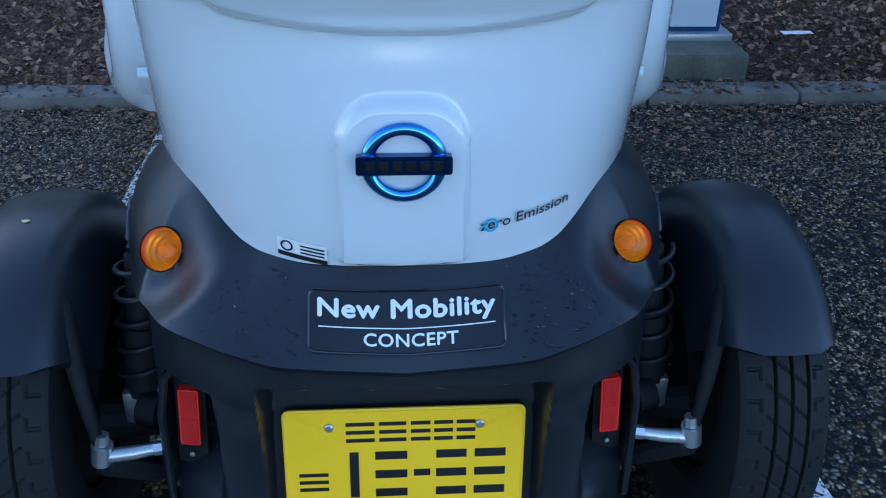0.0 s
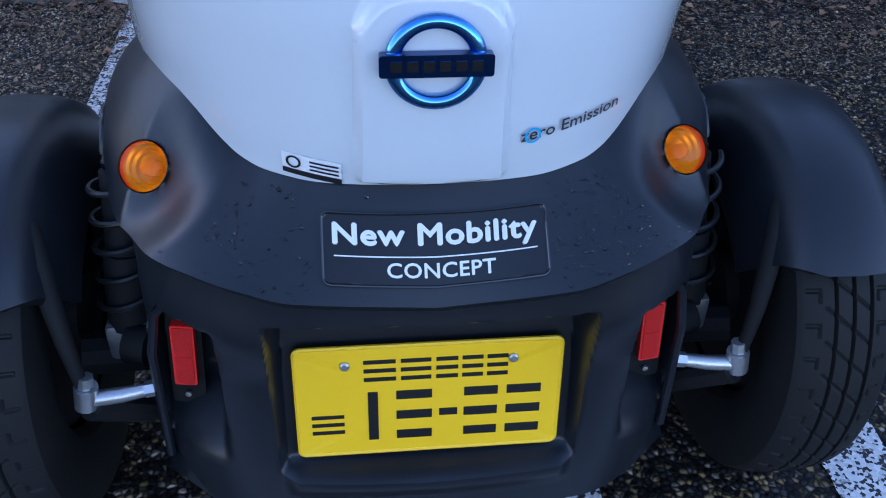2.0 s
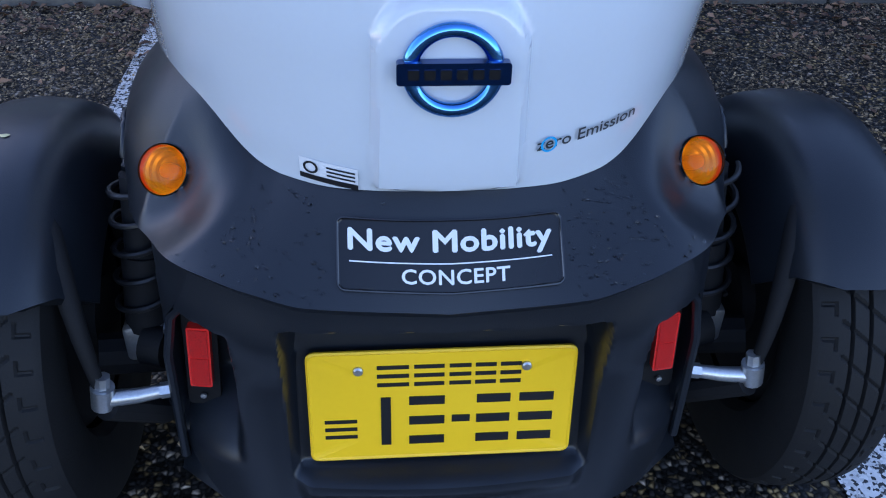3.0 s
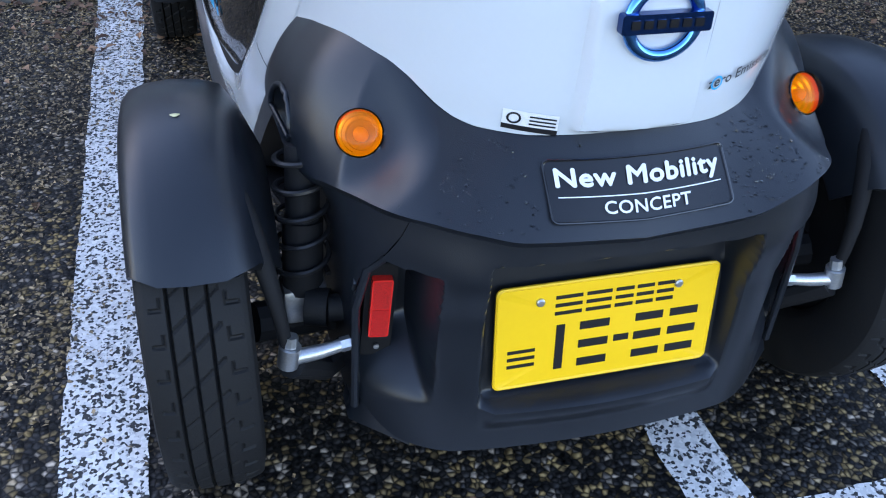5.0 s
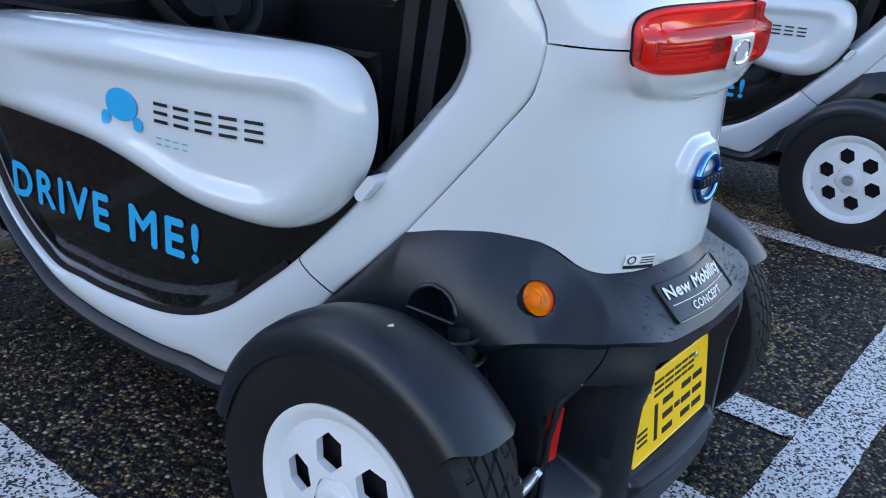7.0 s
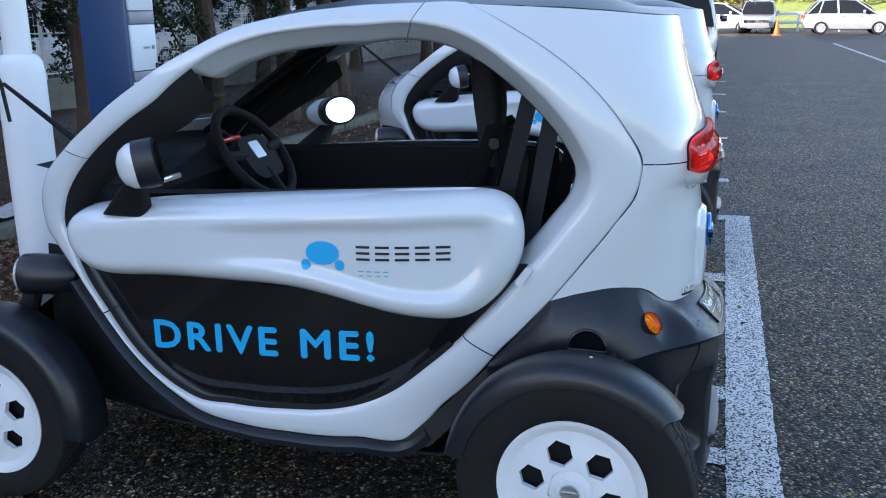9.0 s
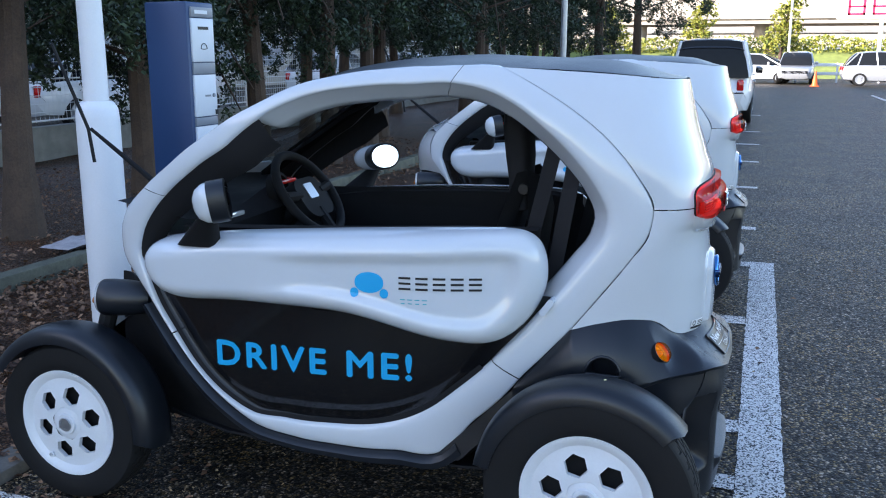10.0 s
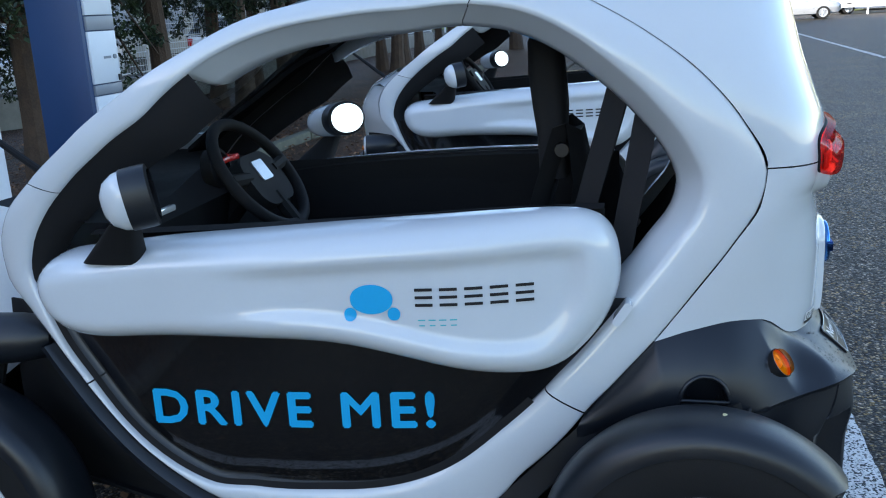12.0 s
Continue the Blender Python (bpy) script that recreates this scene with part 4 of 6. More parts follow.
        for lo, hi in rows:
            bm = bmesh.new()
            prism(bm, ((u0, lo), (u1, lo), (u1, hi), (u0, hi)), facing(nm @ Matrix.Translation((0, 0, 0.0012))), 0.0016)
            part("bar", bm, INK, plate)
    for q in (-0.1, 0.1):
        bm = bmesh.new()
        lathe(bm, ((0.0062, -0.001), (0.006, 0.003), (0.004, 0.0045), (0.0, 0.0045)), nm @ Matrix.Translation((q, 0.054, 0)), 14)
        part("bolt", bm, STEEL, plate, "steel plate bolt")
    return body


def suspension(parent, s):
    bm = bmesh.new()
    top, low = Vector((s * 0.372, -0.05, 0.56)), Vector((s * 0.385, -0.09, 0.365))
    pts = []
    for i in range(110):
        f = i / 109
        a = f * 2 * math.pi * 5.0
        c = low.lerp(top, f)
        pts.append(c + Vector((math.cos(a) * 0.037, math.sin(a) * 0.037, 0)))
    tube(bm, pts, 0.0042, 7)
    spring = part("coil_spring", bm, SPRINGBLACK, parent, "black coil spring of the rear suspension")
    bm = bmesh.new()
    tube(bm, [low - (top - low) * 0.1, low.lerp(top, 0.45)], 0.029, 16)
    tube(bm, [low.lerp(top, 0.45), top], 0.024, 14)
    part("damper", bm, DARKPLASTIC, spring, "black damper")
    bm = bmesh.new()
    box(bm, tuple(low + Vector((-0.032, -0.028, -0.065))), tuple(low + Vector((0.032, 0.028, -0.005))), 0.008)
    part("damper_mount", bm, STEEL, spring, "cast aluminium damper mount")
    bm = bmesh.new()
    tube(bm, [(s * 0.425, -0.215, 0.318), (s * 0.42, -0.215, 0.35)], 0.015, 14)
    tube(bm, [(s * 0.42, -0.215, 0.35), (s * 0.418, -0.213, 0.366)], 0.010, 8)
    tube(bm, [(s * 0.425, -0.215, 0.328), (s * 0.38, -0.212, 0.330), (s * 0.345, -0.208, 0.334)], lambda t: 0.0115 - 0.003 * t, 12)
    tube(bm, [(s * 0.352, -0.2085, 0.3335), (s * 0.338, -0.2075, 0.335)], 0.0105, 6)
    part("link_rod", bm, STEEL, parent, "aluminium suspension link with a ball joint", 30)
    bm = bmesh.new()
    tube(bm, [(s * 0.42, -0.215, 0.318), (s * 0.37, -0.16, 0.25), (s * 0.30, -0.10, 0.25)], 0.020, 10)
    tube(bm, [(s * 0.424, -0.213, 0.335), (s * 0.428, -0.212, 0.38), (s * 0.434, -0.205, 0.42), (s * 0.442, -0.190, 0.46), (s * 0.452, -0.168, 0.50), (s * 0.464, -0.14, 0.53), (s * 0.478, -0.11, 0.555)], lambda t: 0.0075 + 0.0105 * t, 14)
    tube(bm, [(s * 0.46, -0.1, 0.30), (s * 0.30, -0.06, 0.27)], 0.030, 10)
    part("arm", bm, DARKPLASTIC, parent, "black mudguard stay and swing arm")
    bm = bmesh.new()
    tube(bm, [(s * 0.385, -0.12, 0.335), (s * 0.355, -0.13, 0.335)], 0.028, 16)
    tube(bm, [(s * 0.355, -0.13, 0.335), (s * 0.30, -0.14, 0.335)], 0.020, 12)
    part("axle_boot", bm, RUBBER, parent, "rubber drive-shaft boot")


def interior(parent):
    # steering wheel, tilted towards the driver
    wm = Matrix.Translation((0.0, 1.10, 0.962)) @ Matrix.Rotation(radians(90 - 36), 4, "X")
    bm = bmesh.new()
    tube(bm, [wm @ Vector((0.158 * math.cos(a), 0.158 * math.sin(a), 0)) for a in (2 * math.pi * i / 48 for i in range(49))], 0.0155, 12, False)
    rim = part("steering_wheel", bm, DARKPLASTIC, parent, "black three-spoke steering wheel")
    bm = bmesh.new()
    prism(bm, round_rect(0.18, 0.15, 0.05, 6), facing(wm @ Matrix.Translation((0, -0.018, 0.012))), 0.05)
    for sgn in (-1, 1):
        tube(bm, [wm @ Vector((sgn * 0.07, 0, 0)), wm @ Vector((sgn * 0.155, 0.01, 0))], 0.018, 8)
    tube(bm, [wm @ Vector((0, -0.06, 0)), wm @ Vector((0, -0.155, 0))], 0.018, 8)
    part("hub_pad", bm, DARKPLASTIC, rim, "black hub pad", 30)
    bm = bmesh.new()
    prism(bm, round_rect(0.058, 0.058, 0.006, 3), facing(wm @ Matrix.Translation((0, 0.005, 0.015))), 0.003)
    part("hub_badge", bm, STEEL, rim, "silver square badge")
    bm = bmesh.new()
    tube(bm, [wm @ Vector((0, 0, -0.04)), (0, 1.25, 0.80)], 0.035, 10)
    part("steering_column", bm, DARKPLASTIC, parent)
    # dashboard
    bm, rows = bmesh.new(), []
    for i in range(21):
        u = -1 + i / 10
        x = 0.43 * u
        hood = math.exp(-(x / 0.16) ** 2)
        rows.append([(x, 1.22 + 0.03 * (1 - hood), 0.62), (x, 1.20, 0.80), (x, 1.21 - 0.04 * hood, 0.905 + 0.02 * hood), (x, 1.25, 0.935 + 0.05 * hood), (x, 1.31, 0.935 + 0.03 * hood), (x, 1.44, 0.955), (x * 0.97, 1.57, 0.975)])
    sheet(bm, rows)
    dash = part("dashboard", bm, DARKPLASTIC, parent, "black plastic dashboard", 40)
    bm = bmesh.new()
    lathe(bm, ((0.055, 0), (0.055, 0.03), (0.045, 0.032), (0.043, 0.01), (0.0, 0.01)), Matrix.Translation((-0.02, 1.225, 0.975)) @ Matrix.Rotation(radians(80), 4, "X"), 24)
    part("instrument", bm, DARKPLASTIC, dash)
    bm = bmesh.new()
    box(bm, (-0.03, 1.19, 0.99), (0.08, 1.24, 1.005), 0.005)
    part("warning_tab", bm, REDREFLECTOR, dash, "red plastic tab on the dashboard")
    bm = bmesh.new()
    box(bm, (-0.40, 1.185, 0.93), (-0.28, 1.20, 0.945), 0.004, None)
    part("vent_trim", bm, CLEARLENS, dash, "silver vent trim")
    # seats
    for y0, back in ((0.42, 0.30), (-0.02, 0.06)):
        bm, rows = bmesh.new(), []
        for y, z, w in ((y0 + 0.48, 0.42, 0.17), (y0 + 0.46, 0.49, 0.2), (y0 + 0.15, 0.47, 0.21), (y0 + 0.05, 0.50, 0.21), (y0 - 0.02, 0.70, 0.20), (y0 - 0.08, 0.92, 0.16), (y0 - 0.12, 1.06, 0.10), (y0 - 0.15, 1.07, 0.09), (y0 - 0.17, 0.95, 0.15), (y0 - 0.10, 0.5, 0.2), (y0 - 0.05, 0.40, 0.2)):
            rows.append([(w * u, y + 0.03 * (abs(u) > 0.8) * (z > 0.5), z + 0.02 * (abs(u) > 0.8)) for u in (-1, -0.9, -0.6, 0, 0.6, 0.9, 1)])
        vs = sheet(bm, rows, close_v=True)
        part("seat", bm, FABRIC, parent, "black moulded seat", 50)
    # tall headrest of the front seat, rising from its back
    bm, rows = bmesh.new(), []
    for y, z, w, d in ((0.335, 0.96, 0.075, 0.034), (0.340, 1.06, 0.066, 0.034), (0.343, 1.12, 0.070, 0.040), (0.350, 1.20, 0.074, 0.042), (0.354, 1.27, 0.070, 0.038), (0.356, 1.295, 0.050, 0.024)):
        rows.append([(w * math.copysign(abs(math.cos(q)) ** 0.6, math.cos(q)), y + d * math.copysign(abs(math.sin(q)) ** 0.6, math.sin(q)), z) for q in (2 * math.pi * i / 24 for i in range(24))])
    vs = sheet(bm, rows, close_u=True)
    bm.faces.new(vs[-1]), bm.faces.new(vs[0][::-1])
    part("headrest", bm, FABRIC, parent, "tall narrow black headrest", 50)
    bm = bmesh.new()
    lathe(bm, ((0.0, -0.012), (0.016, -0.012), (0.018, 0.0), (0.016, 0.012), (0.0, 0.012)), Matrix.Translation((-0.085, 0.31, 1.03)) @ Matrix.Rotation(radians(90), 4, "Y"), 14)
    part("belt_guide", bm, SPRINGBLACK, parent, "small black belt guide")
    # belts run from the rear frame down to the seat
    for sgn in (-1, 1):
        for y0, y1, x1 in ((0.16, 0.30, 0.16), (0.10, 0.19, 0.23)):
            bm, rows = bmesh.new(), []
            for i in range(9):
                f = i / 8
                y, z, x = y0 + (y1 - y0) * f, 1.24 - 0.50 * f, sgn * (0.285 + (x1 - 0.285) * f)
                rows.append([(x - 0.010, y - 0.024, z), (x + 0.010, y + 0.024, z)])
            sheet(bm, rows)
            thicken(bm, 0.002)
            part("seat_belt", bm, FABRIC, parent, "black seat belt")
    # flat black panel added under the car to keep light off the ground
    bm, rows = bmesh.new(), []
    for y, w, z in ((-0.24, 0.30, 0.21), (0.1, 0.33, 0.20), (0.4, 0.40, 0.205), (0.9, 0.43, 0.205), (1.2, 0.42, 0.21), (1.6, 0.30, 0.22), (1.82, 0.26, 0.25)):
        rows.append([(w * u, y, z + 0.02 * abs(u) ** 4) for u in (-1, -0.8, -0.4, 0, 0.4, 0.8, 1)])
    sheet(bm, rows)
    thicken(bm, 0.008)
    part("underbody_shade", bm, DARKPLASTIC, parent, "flat black panel added to darken the ground under the car")
    # floor tub and rear bulkhead close the cabin
    bm = bmesh.new()
    rows = []
    for y, z0 in ((-0.12, 0.62), (0.1, 0.55), (0.28, 0.33), (0.5, 0.27), (1.1, 0.27), (1.28, 0.45), (1.45, 0.62)):
        w = hull(y, 0.5) - 0.05
        rows.append([(-w, y, z0 + 0.12), (-w * 0.97, y, z0 + 0.01), (0, y, z0), (w * 0.97, y, z0 + 0.01), (w, y, z0 + 0.12)])
    sheet(bm, rows)
    part("floor_tub", bm, DARKPLASTIC, parent, "black cabin floor")
    bm = bmesh.new()
    rows = []
    for z in (0.60, 0.8, 1.0, 1.15, 1.3, 1.37):
        w = min(hull(0.0, z) - 0.05, 0.30 - 0.45 * max(0, z - 1.0))
        rows.append([(w * u, -0.1 + 0.04 * u * u + 0.1 * max(0, z - 1.1), z) for u in (-1, -0.5, 0, 0.5, 1)])
    sheet(bm, rows)
    part("bulkhead", bm, DARKPLASTIC, parent)


def front_end(parent):
    # white nose between the frame's front edges
    bm, rows = bmesh.new(), []
    for i in range(19):
        f = i / 18
        z = 0.50 + 0.54 * f
        ys = curve((0.46, 0.565, 0.665, 0.733, 0.81, 0.876, 0.943, 1.04), (1.28, 1.36, 1.434, 1.494, 1.555, 1.562, 1.536, 1.43))(z)
        yf = curve((0.46, 0.6, 0.8, 0.95, 1.04), (1.70, 1.76, 1.78, 1.70, 1.53))(z)
        xs = hull(ys, z)
        row = []
        for j in range(-12, 13):
            t, s = abs(j) / 12, (1 if j >= 0 else -1)
            w = ((1 - t) ** 3, 3 * t * (1 - t) ** 2, 3 * t * t * (1 - t), t ** 3)
            p = ((0, yf), (0.35 * xs, yf), (0.8 * xs, ys + 0.35 * (yf - ys)), (xs - 0.012, ys - 0.004))
            row.append((s * sum(a * q[0] for a, q in zip(w, p)), sum(a * q[1] for a, q in zip(w, p)), z))
        rows.append(row)
    sheet(bm, rows)
    part("nose", bm, WHITE, parent, "white rounded nose panel")
    bm, rows = bmesh.new(), []
    for i in range(13):
        u = -1 + i / 6
        rows.append([(0.34 * u, 1.86 - 0.16 * u * u, 0.24), (0.35 * u, 1.91 - 0.17 * u * u, 0.36), (0.34 * u, 1.88 - 0.17 * u * u, 0.50), (0.32 * u, 1.80 - 0.17 * u * u, 0.56), (0.34 * u, 1.42, 0.5), (0.34 * u, 1.38, 0.26)])
    sheet(bm, rows)
    part("front_bumper", bm, PLASTIC, parent, "matt black front bumper")
    for s in (-1, 1):
        bm = bmesh.new()
        pm = Matrix.Translation((s * 0.43, 1.578, 0.655)) @ Matrix.Rotation(radians(-90), 4, "X") @ Matrix.Rotation(radians(14 * s), 4, "Y")
        lathe(bm, ((0.0, -0.115), (0.036, -0.110), (0.051, -0.086), (0.058, -0.04), (0.061, 0.02), (0.060, 0.05), (0.058, 0.055)), pm, 24)
        lamp = part("headlamp", bm, PLASTIC, parent, "round headlamp in a black plastic pod", 50)
        bm = bmesh.new()
        lathe(bm, ((0.059, 0.054), (0.05, 0.066), (0.025, 0.072), (0.0, 0.074)), pm, 24)
        part("headlamp_lens", bm, CLEARLENS, lamp, "clear headlamp lens")
        bm = bmesh.new()
        lathe(bm, ((0.014, 0.0), (0.013, 0.010), (0.0, 0.013)), Matrix.Translation((s * 0.474, 1.632, 0.652)) @ Matrix.Rotation(radians(-80), 4, "X"), 16)
        part("front_turn_signal", bm, AMBER, lamp, "small amber turn signal")
        bm = bmesh.new()
        tube(bm, [(s * 0.40, 1.64, 0.62), (s * 0.43, 1.66, 0.50), (s * 0.46, 1.69, 0.34)], 0.028, 10)
        tube(bm, [(s * 0.30, 1.69, 0.27), (s * 0.52, 1.69, 0.27)], 0.035, 12)
        part("front_arm", bm, DARKPLASTIC, parent, "black front suspension strut")
    # windscreen and roof
    bm, rows = bmesh.new(), []
    edge = curve((-0.154, 0.128, 0.318, 0.447, 0.545, 0.694, 0.845, 0.996, 1.152, 1.312, 1.438, 1.5), (1.372, 1.397, 1.404, 1.409, 1.406, 1.395, 1.370, 1.317, 1.233, 1.124, 1.034, 0.985))
    for i in range(31):
        y = 0.80 + 0.64 * i / 30
        w = hull(y, edge(y)) - 0.012
        rows.append([(w * u, y + 0.05 * (1 - u * u), edge(y) + 0.012 * (1 - u * u) - 0.012) for u in (k / 10 for k in range(-10, 11))])
    sheet(bm, rows)
    thicken(bm, 0.004)
    ws = part("windscreen", bm, GLASS, parent, "curved clear windscreen")
    ws.visible_shadow = False
    for s in (-1, 1):
        bm, rows = bmesh.new(), []
        for i in range(31):
            y = 0.30 + 1.20 * i / 30
            w = hull(y, edge(y))
            rows.append([(s * (w - q), y, edge(y) - dz) for q, dz in ((0.006, 0.018), (0.085, 0.006), (0.085, 0.02), (0.012, 0.045))])
        sheet(bm, rows, close_u=True)
        part("screen_border", bm, GLOSSBLACK, ws, "black screen border")
    bm, rows = bmesh.new(), []
    for i in range(31):
        y = -0.150 + 0.97 * i / 30
        e = edge(y)
        w = hull(y, e) - 0.006
        if y <= 0.32:
            # narrowing tail of the roof follows the rear body's upper edge
            t0, t1 = 0.0, 1.0
            for _ in range(24):
                tm = (t0 + t1) / 2
                t0, t1 = (tm, t1) if rear_curve(e - 0.012, tm)[1] < y else (t0, tm)
            w = max(0.02, rear_curve(e - 0.012, t0)[0] - 0.012)
        rows.append([(w * u, y, e + 0.030 * (1 - u * u) * sstep(-0.15, 0.05, y) - 0.002) for u in (k / 10 for k in range(-10, 11))])
    sheet(bm, rows)
    part("roof", bm, PLASTIC, parent, "matt black roof panel")
    bm, rows = bmesh.new(), []
    for i in range(21):
        y = 0.22 + 0.58 * i / 20
        w = hull(y, 1.36) - 0.05
        rows.append([(w * u, y, edge(y) - 0.03 + 0.02 * (1 - u * u)) for u in (-1, -0.5, 0, 0.5, 1)])
    sheet(bm, rows)
    part("headliner", bm, DARKPLASTIC, parent)
    # the wiper, lifted off the glass
    bm = bmesh.new()
    tube(bm, [(-0.20, 1.545, 0.975), (-0.22, 1.66, 1.07), (-0.245, 1.80, 1.185)], lambda t: 0.011 - 0.005 * t, 8)
    wiper = part("wiper_arm", bm, DARKPLASTIC, parent, "black wiper arm lifted off the screen")
    bm = bmesh.new()
    tube(bm, [(-0.245, 1.795, 1.07), (-0.245, 1.81, 1.185), (-0.25, 1.93, 1.47)], 0.006, 6)
    part("wiper_blade", bm, RUBBER, wiper, "thin black wiper blade")


def sill_trim(parent, s):
    bm, rows = bmesh.new(), []
    a0, a1 = math.atan2(0.32 - 0.85, 0.43 - 0.75), math.atan2(0.66 - 0.85, 1.43 - 0.75)
    for i in range(41):
        a = a0 + (a1 - a0) * i / 40
        r = ring_out(a)
        f = i / 40
        drop = 0.034 + 0.008 * sstep(0.5, 0.0, f)
        row = []
        for q, off in ((-0.012, -0.03), (0.002, -0.004), (0.006, 0.012), (0.5 * drop, 0.022), (drop, 0.018), (drop + 0.004, 0.0), (drop, -0.08)):
            y, z = 0.75 + (r + q) * math.cos(a), 0.85 + (r + q) * math.sin(a)
            row.append((s * (hull(y, z) + off), y, z))
        rows.append(row)
    sheet(bm, rows)
    part("sill_trim", bm, PLASTIC, parent, "matt black sill strip under the white frame", 45)
    # black seal round the front and foot of the opening
    bm, rows = bmesh.new(), []
    b0, b1 = -2.5, 0.97
    for i in range(91):
        a = b0 + (b1 - b0) * i / 90
        row = []
        for q, off in ((-0.004, -0.006), (0.012, -0.012), (0.028 + 0.03 * sstep(-0.1, 0.3, a), -0.02), (0.05 + 0.045 * sstep(-0.1, 0.3, a), -0.05)):
            r = ring_in(a) - q
            y, z = 0.75 + r * math.cos(a), 0.85 + r * math.sin(a)
            row.append((s * (hull(y, z) + off), y, z))
        rows.append(row)
    sheet(bm, rows)
    part("door_seal", bm, DARKPLASTIC, parent, "black seal round the door opening", 50)
    # front wheel-house wall behind the sill
    bm, rows = bmesh.new(), []
    front_at = curve((0.26, 0.30, 0.37, 0.46, 0.56, 0.665, 0.73), (0.95, 1.07, 1.17, 1.265, 1.345, 1.42, 1.47))
    for i in range(13):
        z = 0.22 + 0.49 * i / 12
        y0 = front_at(max(z, 0.26))
        rows.append([(s * (hull(y0, z) - 0.02 - 0.13 * sstep(0, 1, q)), y0 + (1.66 - y0) * q, z) for q in (k / 8 for k in range(9))])
    sheet(bm, rows)
    thicken(bm, 0.006)
    part("front_wheel_house", bm, DARKPLASTIC, parent, "black front wheel-house wall", 50)
    # dark web between sill and rear wheel
    bm = bmesh.new()
    rows = []
    for i in range(9):
        f = i / 8
        y, z = 0.22 + 0.27 * f, 0.525 - 0.27 * f
        rows.append([(s * (hull(y, z) + 0.004), y, z), (s * (hull(y, z) + 0.004), y - 0.05 - 0.03 * f, z - 0.02 * (1 - f)), (s * (hull(y, z) - 0.06), y - 0.08 - 0.02 * f, z - 0.05 * (1 - f))])
    sheet(bm, rows)
    part("arch_web", bm, PLASTIC, parent)
    # dark backing behind the panel gaps
    bm, rows = bmesh.new(), []
    for i in range(121):
        a = 2 * math.pi * i / 120
        row = []
        for k in (0.04, 0.96):
            r = ring_out(a) + (ring_in(a) - ring_out(a)) * k
            y, z = 0.75 + r * math.cos(a), 0.85 + r * math.sin(a)
            row.append((s * (hull(y, z) - 0.012), y, z))
        rows.append(row)
    sheet(bm, rows)
    part("frame_backing", bm, DARKPLASTIC, parent)


